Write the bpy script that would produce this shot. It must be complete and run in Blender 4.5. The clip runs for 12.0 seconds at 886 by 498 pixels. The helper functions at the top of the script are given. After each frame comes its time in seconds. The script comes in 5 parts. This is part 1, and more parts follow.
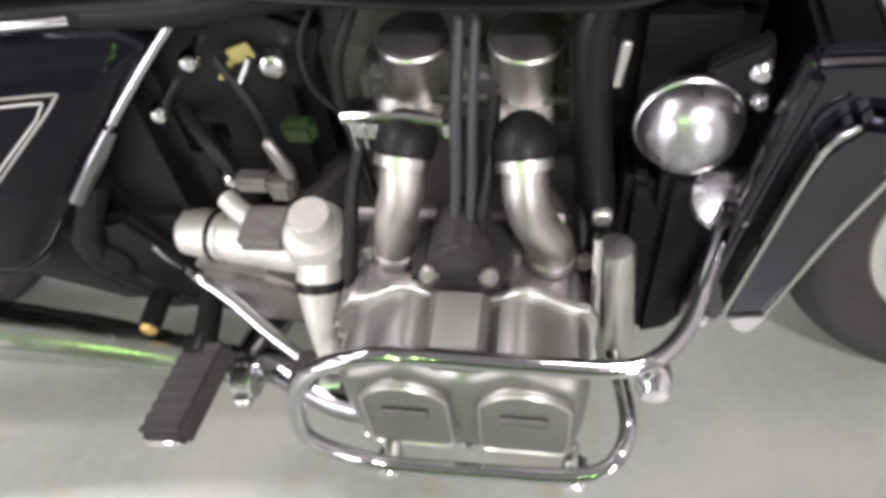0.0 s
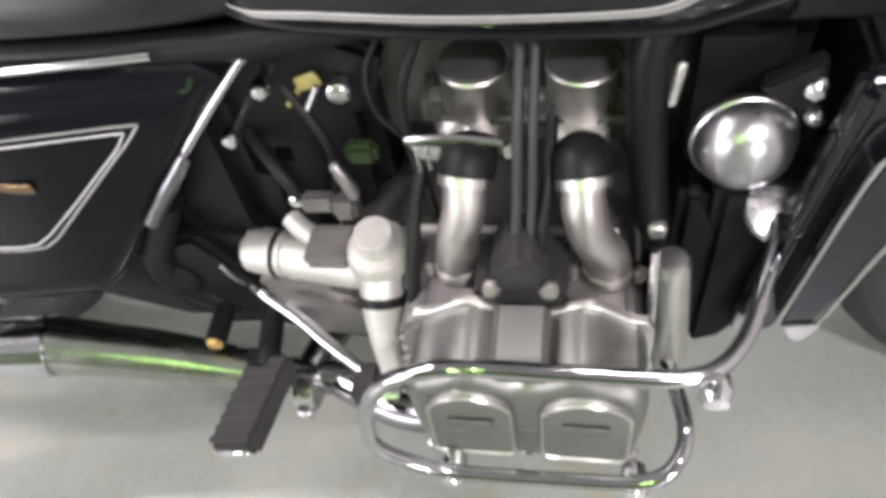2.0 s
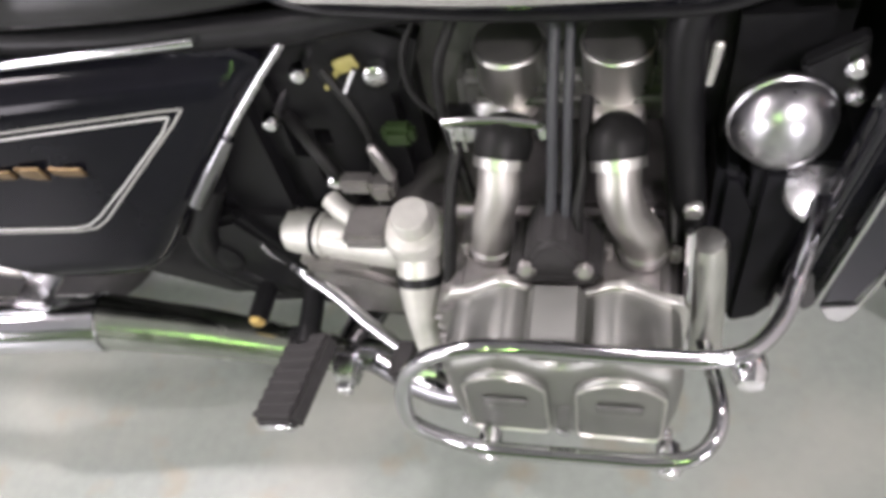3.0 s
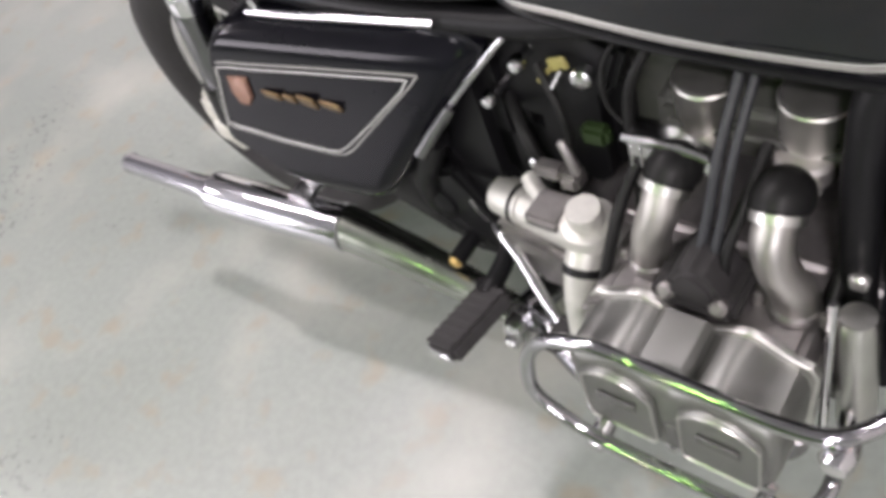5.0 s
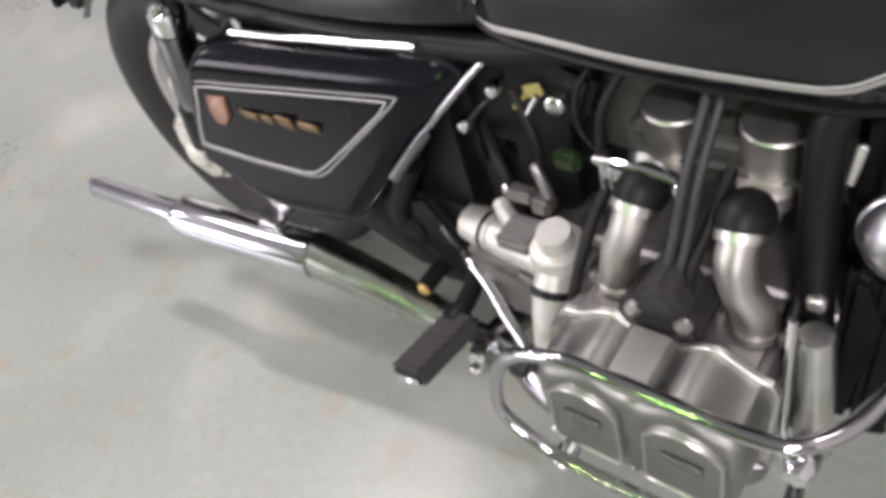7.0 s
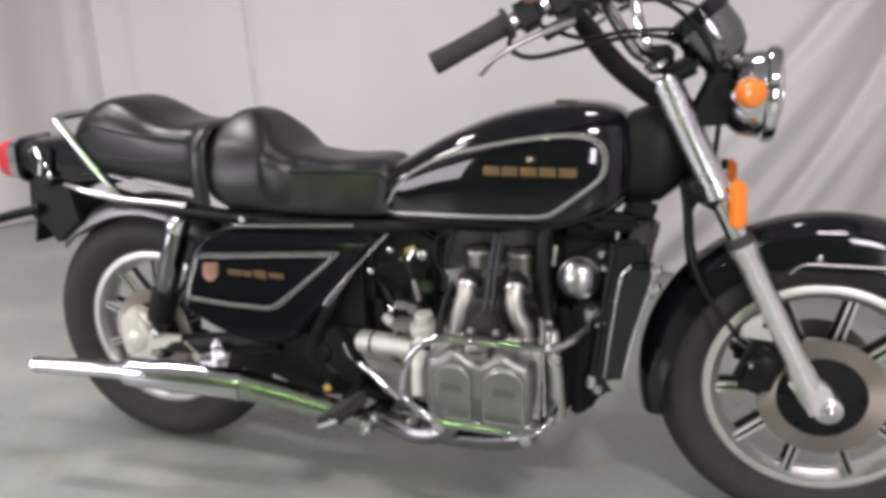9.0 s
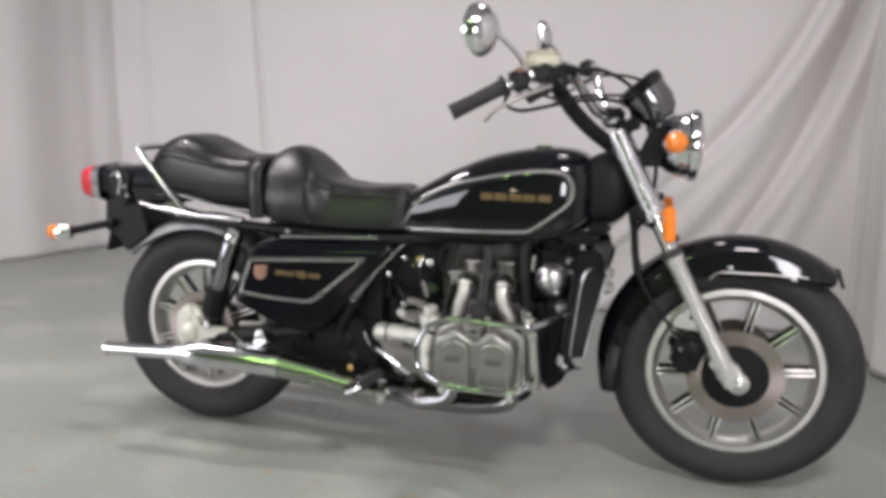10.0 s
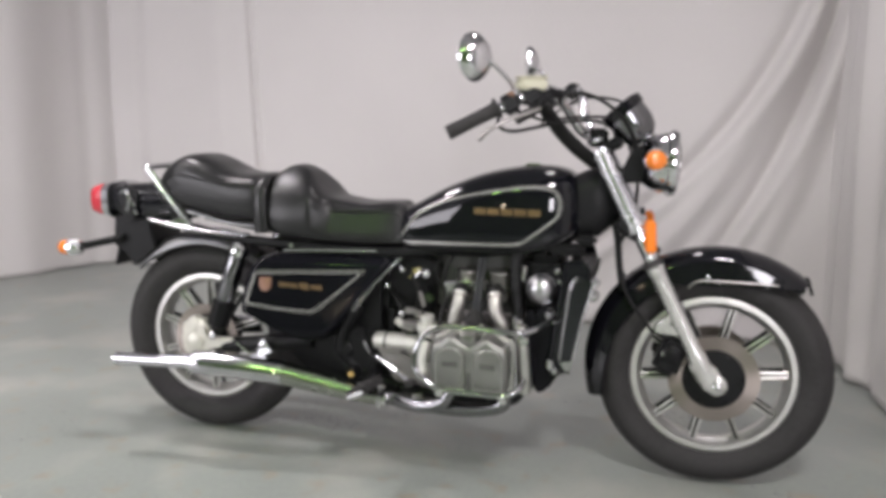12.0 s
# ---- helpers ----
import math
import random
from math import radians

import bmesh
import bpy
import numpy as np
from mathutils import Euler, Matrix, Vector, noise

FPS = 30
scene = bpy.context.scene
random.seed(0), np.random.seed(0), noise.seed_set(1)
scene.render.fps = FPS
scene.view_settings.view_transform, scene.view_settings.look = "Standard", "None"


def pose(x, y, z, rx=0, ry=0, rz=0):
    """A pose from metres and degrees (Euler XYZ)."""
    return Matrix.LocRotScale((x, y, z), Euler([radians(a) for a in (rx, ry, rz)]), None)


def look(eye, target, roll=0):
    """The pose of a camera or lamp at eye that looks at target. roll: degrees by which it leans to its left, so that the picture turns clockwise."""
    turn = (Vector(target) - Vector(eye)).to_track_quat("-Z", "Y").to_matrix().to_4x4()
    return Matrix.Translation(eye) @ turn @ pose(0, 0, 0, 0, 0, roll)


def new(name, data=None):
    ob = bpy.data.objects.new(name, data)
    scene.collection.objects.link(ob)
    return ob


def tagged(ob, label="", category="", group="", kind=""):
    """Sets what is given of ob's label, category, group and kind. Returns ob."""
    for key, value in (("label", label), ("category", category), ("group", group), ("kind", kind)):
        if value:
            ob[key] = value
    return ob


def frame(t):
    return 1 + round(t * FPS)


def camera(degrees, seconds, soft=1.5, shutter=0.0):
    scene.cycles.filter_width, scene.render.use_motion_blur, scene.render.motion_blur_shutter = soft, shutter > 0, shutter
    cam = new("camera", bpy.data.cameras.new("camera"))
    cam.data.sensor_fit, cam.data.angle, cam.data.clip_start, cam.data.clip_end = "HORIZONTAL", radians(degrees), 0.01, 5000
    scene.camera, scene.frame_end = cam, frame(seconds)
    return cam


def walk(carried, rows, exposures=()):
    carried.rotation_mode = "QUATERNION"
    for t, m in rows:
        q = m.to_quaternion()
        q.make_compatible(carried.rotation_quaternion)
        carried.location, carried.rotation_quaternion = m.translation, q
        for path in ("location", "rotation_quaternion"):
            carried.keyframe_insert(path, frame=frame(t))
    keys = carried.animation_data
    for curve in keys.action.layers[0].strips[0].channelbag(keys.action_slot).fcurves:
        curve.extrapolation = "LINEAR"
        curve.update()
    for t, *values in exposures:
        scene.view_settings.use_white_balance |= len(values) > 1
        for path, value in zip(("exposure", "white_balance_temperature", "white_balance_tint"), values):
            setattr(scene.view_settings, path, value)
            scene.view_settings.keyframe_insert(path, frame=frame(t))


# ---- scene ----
cam = camera(61.0, 12.0, soft=4.4)
PATH = [
    (0, (1.006, -0.609, 1.004), (0.728, 0.591, -0.571), -7.7),
    (0.5, (1.005, -0.621, 1.028), (0.707, 0.582, -0.543), -9.1),
    (1, (0.983, -0.62, 1.034), (0.651, 0.568, -0.541), -10.6),
    (1.5, (0.98, -0.621, 1.035), (0.643, 0.579, -0.529), -10.8),
    (2, (0.979, -0.623, 1.034), (0.63, 0.583, -0.523), -11.1),
    (2.5, (0.979, -0.625, 1.037), (0.641, 0.534, -0.557), -11.4),
    (3, (0.985, -0.627, 1.042), (0.533, 0.519, -0.534), -15.3),
    (3.5, (1.093, -0.64, 1.105), (0.11, 0.321, -0.348), -26.1),
    (3.7, (1.145, -0.641, 1.11), (0.025, 0.181, -0.329), -27.3),
    (5.3, (1.125, -0.587, 1.101), (0.021, 0.156, -0.392), -26.6),
    (5.5, (1.123, -0.597, 1.103), (0.043, 0.184, -0.388), -25.0),
    (6, (1.129, -0.603, 1.106), (0.046, 0.188, -0.378), -24.3),
    (6.5, (1.123, -0.597, 1.103), (0.042, 0.186, -0.387), -24.5),
    (8.3, (1.202, -1.173, 1.035), (0.456, 0.492, 0.217), -4.0),
    (8.5, (1.199, -1.309, 1.071), (0.557, 0.428, 0.315), -3.5),
    (9, (1.283, -1.621, 1.054), (0.707, 0.218, 0.516), -1.4),
    (9.5, (1.37, -1.885, 1.032), (0.832, -0.008, 0.603), 0.6),
    (10, (1.342, -2.114, 1.022), (0.827, -0.216, 0.656), 0.8),
    (10.5, (1.345, -2.197, 1.025), (0.855, -0.284, 0.711), 0.8),
    (11, (1.359, -2.247, 1.02), (0.871, -0.336, 0.692), 1.1),
    (11.5, (1.353, -2.246, 1.017), (0.864, -0.332, 0.706), 1.2),
    (12, (1.347, -2.245, 1.026), (0.866, -0.329, 0.709), 0.7),
]
walk(cam, [(t, look(eye, target, roll)) for t, eye, target, roll in PATH],
     [(0, 0.50, 6570, 17), (3.0, 0.40, 6570, 17), (3.7, 0.20, 6570, 17), (6.7, 0.14, 6570, 17), (8.5, 0.06, 6570, 17), (9.0, -0.09, 6550, 16), (10, -0.16, 6530, 13), (12, -0.14, 6530, 13)])


# ---- world, lights ----
world = bpy.data.worlds.new("world")
scene.world = world
world.use_nodes = True
world.node_tree.nodes["Background"].inputs[0].default_value = (0.75, 0.8, 0.9, 1)
world.node_tree.nodes["Background"].inputs[1].default_value = 0.05


def ceiling_lamp(x, y, length, width, watts, turn=0.0):
    """A ceiling lamp: the light itself, in the open underside of the fixture that is built further down."""
    data = bpy.data.lights.new("ceiling_lamp_light", "AREA")
    data.shape, data.size, data.size_y, data.energy = "RECTANGLE", length, width, watts
    data.color = (1.0, 0.95, 0.965)
    ob = new("ceiling_lamp_light", data)
    ob.matrix_basis = pose(x, y, LAMP_Z - 0.012, 0, 0, turn)
    return ob


LAMP_Z = 2.62
LAMPS = [(-1.2, -0.85, 0.7, 0.14, 24, 0), (-2.7, -1.8, 0.7, 0.14, 35, 0), (-0.7, 0.05, 0.3, 0.12, 26, 0), (1.95, -1.9, 0.5, 0.14, 64, 0), (1.27, 0.3, 0.25, 0.12, 7, 0)]
for row in LAMPS:
    ceiling_lamp(*row)


# daylight through the window in the south wall
WIN = (-5.1, -1.65, 0.6, 2.2)
WIN2 = (2.52, 3.14, 0.7, 1.8)
for w, watts in ((WIN, 160), (WIN2, 50)):
    day = bpy.data.lights.new("window_daylight", "AREA")
    day.shape, day.size, day.size_y, day.energy, day.color = "RECTANGLE", w[1] - w[0] - 0.1, w[3] - w[2] - 0.1, watts, (0.97, 0.95, 1.0)
    new("window_daylight", day).matrix_basis = pose((w[0] + w[1]) / 2, -4.26, (w[2] + w[3]) / 2, 90, 0, 0)


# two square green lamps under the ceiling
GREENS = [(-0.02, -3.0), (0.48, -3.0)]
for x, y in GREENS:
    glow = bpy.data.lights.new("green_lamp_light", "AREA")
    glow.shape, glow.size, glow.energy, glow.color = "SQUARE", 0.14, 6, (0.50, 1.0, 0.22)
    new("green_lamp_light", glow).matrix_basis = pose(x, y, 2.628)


# ---- materials ----
def material(name, base, rough=0.5, metal=0.0, vary=0.15, grain=40.0, bump=0.0, coat=0.0, rough_vary=0.1, base2=None, stain=3.0, bump_scale=None):
    """A surface whose colour, roughness and relief vary at two scales, in object space."""
    m = bpy.data.materials.new(name)
    m.use_nodes = True
    nt = m.node_tree
    n, l = nt.nodes, nt.links
    b = n["Principled BSDF"]
    co = n.new("ShaderNodeTexCoord")
    fine, broad = n.new("ShaderNodeTexNoise"), n.new("ShaderNodeTexNoise")
    fine.inputs["Scale"].default_value, fine.inputs["Detail"].default_value = grain, 5
    broad.inputs["Scale"].default_value, broad.inputs["Detail"].default_value = stain, 6
    l.new(co.outputs["Object"], fine.inputs["Vector"])
    l.new(co.outputs["Object"], broad.inputs["Vector"])
    both = n.new("ShaderNodeMath")
    both.operation = "MULTIPLY_ADD"
    both.inputs[1].default_value = 0.4
    l.new(fine.outputs["Fac"], both.inputs[0])
    scaled = n.new("ShaderNodeMath")
    scaled.operation = "MULTIPLY"
    scaled.inputs[1].default_value = 0.6
    l.new(broad.outputs["Fac"], scaled.inputs[0])
    l.new(scaled.outputs[0], both.inputs[2])
    ramp = n.new("ShaderNodeValToRGB")
    dark = base2 or [c * (1 - vary) for c in base]
    light = [min(1, c * (1 + vary * 0.6)) for c in base]
    ramp.color_ramp.elements[0].position, ramp.color_ramp.elements[1].position = 0.34, 0.66
    ramp.color_ramp.elements[0].color, ramp.color_ramp.elements[1].color = (*dark, 1), (*light, 1)
    l.new(both.outputs[0], ramp.inputs["Fac"])
    l.new(ramp.outputs["Color"], b.inputs["Base Color"])
    rr = n.new("ShaderNodeMapRange")
    rr.inputs["From Min"].default_value, rr.inputs["From Max"].default_value = 0.3, 0.7
    rr.inputs["To Min"].default_value, rr.inputs["To Max"].default_value = max(0.02, rough * (1 - rough_vary)), min(1, rough * (1 + 2 * rough_vary))
    l.new(both.outputs[0], rr.inputs["Value"])
    l.new(rr.outputs[0], b.inputs["Roughness"])
    b.inputs["Metallic"].default_value = metal
    b.inputs["Coat Weight"].default_value = coat
    b.inputs["Coat Roughness"].default_value = 0.04
    if bump:
        bn = n.new("ShaderNodeBump")
        bn.inputs["Strength"].default_value, bn.inputs["Distance"].default_value = bump, 0.002
        src = fine
        if bump_scale:
            src = n.new("ShaderNodeTexNoise")
            src.inputs["Scale"].default_value, src.inputs["Detail"].default_value = bump_scale, 3
            l.new(co.outputs["Object"], src.inputs["Vector"])
        l.new(src.outputs["Fac"], bn.inputs["Height"])
        l.new(bn.outputs["Normal"], b.inputs["Normal"])
    return m


black_paint = material("black_paint", (0.006, 0.006, 0.0085), 0.05, 0, 0.2, 60, 0, 0.15)
black_paint.node_tree.nodes["Principled BSDF"].inputs["Specular IOR Level"].default_value = 0.4
cover_black = material("cover_black", (0.006, 0.006, 0.0085), 0.10, 0, 0.2, 60)
cover_black.node_tree.nodes["Principled BSDF"].inputs["Specular IOR Level"].default_value = 0.16
black_satin = material("black_satin", (0.009, 0.009, 0.010), 0.38, 0, 0.3, 90, 0.05)
matte_black = material("matte_black", (0.007, 0.007, 0.009), 0.6, 0, 0.3, 70, 0.05)
matte_black.node_tree.nodes["Principled BSDF"].inputs["Specular IOR Level"].default_value = 0.15
lead_grey = material("lead_grey", (0.024, 0.026, 0.030), 0.5, 0, 0.2, 90)
horn_steel = material("horn_steel", (0.46, 0.46, 0.48), 0.26, 1.0, 0.12, 60, 0, 0, 0.3)
rubber = material("rubber", (0.042, 0.040, 0.041), 0.62, 0, 0.35, 70, 0.25, 0, 0.15)
hose_rubber = material("hose_rubber", (0.012, 0.012, 0.012), 0.45, 0, 0.3, 120, 0.1)
vinyl = material("vinyl", (0.013, 0.013, 0.014), 0.29, 0, 0.25, 30, 0.1, 0, 0.2, bump_scale=420)
chrome = material("chrome", (0.74, 0.74, 0.76), 0.08, 1.0, 0.08, 25, 0, 0, 0.35)
worn_chrome = material("worn_chrome", (0.63, 0.63, 0.645), 0.2, 1.0, 0.15, 40, 0.0, 0, 0.4)
polished_alloy = material("polished_alloy", (0.52, 0.505, 0.48), 0.45, 1.0, 0.12, 30, 0.0, 0, 0.3)
cast_alloy = material("cast_alloy", (0.34, 0.325, 0.32), 0.40, 0.85, 0.2, 130, 0.06, 0, 0.2)
pale_cast = material("pale_cast", (0.58, 0.575, 0.54), 0.42, 0.45, 0.14, 120, 0.06, 0, 0.2)
silver_paint = material("silver_paint", (0.70, 0.69, 0.68), 0.24, 0.75, 0.12, 140, 0.08)
disc_steel = material("disc_steel", (0.33, 0.29, 0.265), 0.42, 1.0, 0.12, 200, 0.05, 0, 0.3)
turned = disc_steel.node_tree.nodes.new("ShaderNodeTangent")
turned.direction_type, turned.axis = "RADIAL", "Y"
ds = disc_steel.node_tree.nodes["Principled BSDF"]
ds.inputs["Anisotropic"].default_value = 0.8
disc_steel.node_tree.links.new(turned.outputs[0], ds.inputs["Tangent"])
for m in (black_satin, rubber, hose_rubber):
    m.node_tree.nodes["Principled BSDF"].inputs["Specular IOR Level"].default_value = 0.2
vinyl.node_tree.nodes["Principled BSDF"].inputs["Specular IOR Level"].default_value = 0.42
satin_chrome = material("satin_chrome", (0.68, 0.68, 0.71), 0.22, 1.0, 0.12, 40, 0, 0, 0.3)
cover_alloy = material("cover_alloy", (0.30, 0.303, 0.288), 0.44, 1.0, 0.10, 50, 0, 0, 0.25)
bright_alloy = material("bright_alloy", (0.62, 0.62, 0.59), 0.34, 1.0, 0.12, 40, 0, 0, 0.3)
muffler_chrome = material("muffler_chrome", (0.60, 0.60, 0.63), 0.11, 1.0, 0.10, 30, 0, 0, 0.25)
rim_alloy = material("rim_alloy", (0.72, 0.71, 0.69), 0.36, 0.9, 0.1, 60, 0, 0, 0.2)
guard_chrome = material("guard_chrome", (0.50, 0.50, 0.52), 0.08, 1.0, 0.1, 30, 0, 0, 0.35)
dark_chrome = material("dark_chrome", (0.22, 0.22, 0.23), 0.16, 1.0, 0.15, 40, 0, 0, 0.3)
fender_steel = material("fender_steel", (0.26, 0.26, 0.265), 0.36, 1.0, 0.2, 40, 0, 0, 0.3)
# chrome whose dark green reflections are put into the base colour
dim_green_chrome = material("dim_green_chrome", (0.34, 0.36, 0.32), 0.2, 1.0, 0.2, 40, 0, 0, 0.3)
smoked_panel = material("smoked_panel", (0.07, 0.07, 0.080), 0.13, 1.0, 0.08, 40, 0, 0, 0.3)
stripe_silver = material("stripe_silver", (0.62, 0.62, 0.60), 0.32, 0.3, 0.1, 60)
stripe_grey = material("stripe_grey", (0.31, 0.305, 0.29), 0.32, 0.3, 0.1, 60)
dull_cap = material("dull_cap", (0.10, 0.098, 0.095), 0.5, 0.6, 0.2, 60)
badge_dark = material("badge_dark", (0.12, 0.12, 0.115), 0.4, 0.3, 0.2, 120)
gold = material("gold", (0.23, 0.155, 0.08), 0.34, 0.7, 0.2, 120)
cream_cast = material("cream_cast", (0.74, 0.72, 0.66), 0.4, 0.3, 0.14, 120, 0.06, 0, 0.2)
airbox_grey = material("airbox_grey", (0.075, 0.077, 0.070), 0.45, 0, 0.3, 60, 0.08)
badge_red = material("badge_red", (0.24, 0.125, 0.085), 0.4, 0.2, 0.25, 160)
amber_lens = material("amber_lens", (0.90, 0.24, 0.03), 0.22, 0, 0.15, 200, 0.15, 0.5)
red_lens = material("red_lens", (0.62, 0.03, 0.05), 0.2, 0, 0.2, 180, 0.15, 0.6)
reservoir_plastic = material("reservoir_plastic", (0.55, 0.53, 0.42), 0.4, 0, 0.12, 60)
brass = material("brass", (0.55, 0.38, 0.14), 0.4, 0.8, 0.25, 160, 0.1)
yellow_tag = material("yellow_tag", (0.36, 0.32, 0.11), 0.5, 0, 0.2, 120)
dark_green = material("dark_green", (0.022, 0.042, 0.012), 0.45, 0, 0.25, 120)
lens_glass = bpy.data.materials.new("lens_glass")
lens_glass.use_nodes = True
gl = lens_glass.node_tree.nodes["Principled BSDF"]
gl.inputs["Transmission Weight"].default_value, gl.inputs["Roughness"].default_value, gl.inputs["IOR"].default_value = 1.0, 0.03, 1.45
lamp_glow = bpy.data.materials.new("lamp_glow")
lamp_glow.use_nodes = True
lg = lamp_glow.node_tree.nodes["Principled BSDF"]
lg.inputs["Emission Color"].default_value, lg.inputs["Emission Strength"].default_value = (1.0, 0.97, 0.94, 1), 9.0
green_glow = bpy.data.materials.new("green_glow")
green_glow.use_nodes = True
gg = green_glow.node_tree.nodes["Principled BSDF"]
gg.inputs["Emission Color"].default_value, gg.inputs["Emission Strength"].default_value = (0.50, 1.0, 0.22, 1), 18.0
warm_glow = bpy.data.materials.new("warm_glow")
warm_glow.use_nodes = True
wg = warm_glow.node_tree.nodes["Principled BSDF"]
wg.inputs["Emission Color"].default_value, wg.inputs["Emission Strength"].default_value = (1.0, 0.82, 0.60, 1), 110.0
dark_wall = material("dark_wall", (0.11, 0.165, 0.07), 0.7, 0, 0.12, 20, 0.1)
wall_paint = material("wall_paint", (0.22, 0.22, 0.22), 0.8, 0, 0.08, 20, 0.1)
ceiling_paint = material("ceiling_paint", (0.42, 0.415, 0.43), 0.85, 0, 0.06, 20, 0.1)
lamp_white = material("lamp_white", (0.78, 0.78, 0.76), 0.45, 0, 0.05, 20)


def concrete():
    """Painted concrete: grey-green, with pale worn patches, brown spots and fine grit."""
    m = material("painted_concrete", (0.283, 0.308, 0.287), 0.30, 0, 0.16, 55, 0.12, 0, 0.25, None, 1.3)
    nt = m.node_tree
    n, l = nt.nodes, nt.links
    b = n["Principled BSDF"]
    old = b.inputs["Base Color"].links[0].from_socket
    co = n.new("ShaderNodeTexCoord")
    spots = n.new("ShaderNodeTexNoise")
    spots.inputs["Scale"].default_value, spots.inputs["Detail"].default_value = 11.0, 4
    l.new(co.outputs["Object"], spots.inputs["Vector"])
    ramp = n.new("ShaderNodeValToRGB")
    ramp.color_ramp.elements[0].position, ramp.color_ramp.elements[1].position = 0.57, 0.70
    ramp.color_ramp.elements[0].color, ramp.color_ramp.elements[1].color = (0, 0, 0, 1), (0.6, 0.6, 0.6, 1)
    l.new(spots.outputs["Fac"], ramp.inputs["Fac"])
    mix = n.new("ShaderNodeMix")
    mix.data_type = "RGBA"
    l.new(ramp.outputs["Color"], mix.inputs["Factor"])
    l.new(old, mix.inputs["A"])
    mix.inputs["B"].default_value = (0.30, 0.26, 0.19, 1)
    worn = n.new("ShaderNodeTexNoise")
    worn.inputs["Scale"].default_value, worn.inputs["Detail"].default_value = 2.3, 8
    l.new(co.outputs["Object"], worn.inputs["Vector"])
    ramp2 = n.new("ShaderNodeValToRGB")
    ramp2.color_ramp.elements[0].position, ramp2.color_ramp.elements[1].position = 0.5, 0.72
    ramp2.color_ramp.elements[0].color, ramp2.color_ramp.elements[1].color = (0, 0, 0, 1), (0.6, 0.6, 0.6, 1)
    l.new(worn.outputs["Fac"], ramp2.inputs["Fac"])
    mix2 = n.new("ShaderNodeMix")
    mix2.data_type = "RGBA"
    l.new(ramp2.outputs["Color"], mix2.inputs["Factor"])
    l.new(mix.outputs["Result"], mix2.inputs["A"])
    mix2.inputs["B"].default_value = (0.46, 0.45, 0.41, 1)
    l.new(mix2.outputs["Result"], b.inputs["Base Color"])
    return m


def cloth():
    """Grey-white canvas: a fine weave and faint broad soiling."""
    m = material("canvas", (0.660, 0.632, 0.630), 0.9, 0, 0.06, 300, 0.0, 0, 0.05, None, 1.1)
    nt = m.node_tree
    n, l = nt.nodes, nt.links
    b = n["Principled BSDF"]
    b.inputs["Sheen Weight"].default_value = 0.15
    co = n.new("ShaderNodeTexCoord")
    w1 = n.new("ShaderNodeTexWave")
    w1.bands_direction = "Z"
    w1.inputs["Scale"].default_value, w1.inputs["Distortion"].default_value = 180, 0.6
    w2 = n.new("ShaderNodeTexWave")
    w2.bands_direction = "X"
    w2.inputs["Scale"].default_value, w2.inputs["Distortion"].default_value = 180, 0.6
    add = n.new("ShaderNodeMath")
    for w in (w1, w2):
        l.new(co.outputs["Object"], w.inputs["Vector"])
    l.new(w1.outputs["Fac"], add.inputs[0])
    l.new(w2.outputs["Fac"], add.inputs[1])
    bn = n.new("ShaderNodeBump")
    bn.inputs["Strength"].default_value, bn.inputs["Distance"].default_value = 0.25, 0.0008
    l.new(add.outputs[0], bn.inputs["Height"])
    l.new(bn.outputs["Normal"], b.inputs["Normal"])
    return m


floor_mat, canvas = concrete(), cloth()


# ---- mesh helpers ----
def finish(ob, bm, mats, angle=38):
    bmesh.ops.recalc_face_normals(bm, faces=bm.faces)
    bm.to_mesh(ob.data)
    bm.free()
    for mt in mats if isinstance(mats, (list, tuple)) else [mats]:
        ob.data.materials.append(mt)
    for p in ob.data.polygons:
        p.use_smooth = True
    ob.data.set_sharp_from_angle(angle=radians(angle))
    return ob


def part(name, bm, mat, parent=None, label="", angle=38):
    ob = finish(new(name, bpy.data.meshes.new(name)), bm, mat, angle)
    if parent is not None:
        ob.parent = parent
        if parent.type == "EMPTY":
            ob.matrix_parent_inverse = parent.matrix_basis.inverted()
    return tagged(ob, label)


def share(name, mesh, m, parent):
    ob = new(name, mesh)
    ob.parent = parent
    ob.matrix_basis = m
    return ob


def merge(*bms):
    """All of these in one mesh."""
    out = bms[0]
    for b in bms[1:]:
        tmp = bpy.data.meshes.new("tmp")
        b.to_mesh(tmp)
        b.free()
        out.from_mesh(tmp)
        bpy.data.meshes.remove(tmp)
    return out


def spline(pts, n=6, closed=False):
    """A smooth line through the points (Catmull-Rom)."""
    p = [Vector(q) for q in pts]
    if len(p) < 3:
        return p
    k, out = len(p), []
    for i in range(k if closed else k - 1):
        a = p[(i - 1) % k] if closed or i else p[0] * 2 - p[1]
        b, c = p[i], p[(i + 1) % k]
        d = p[(i + 2) % k] if closed or i + 2 < k else c * 2 - b
        for j in range(n):
            t = j / n
            out.append(0.5 * (2 * b + (c - a) * t + (2 * a - 5 * b + 4 * c - d) * t * t + (3 * b - a - 3 * c + d) * t ** 3))
    return out if closed else out + [p[-1]]


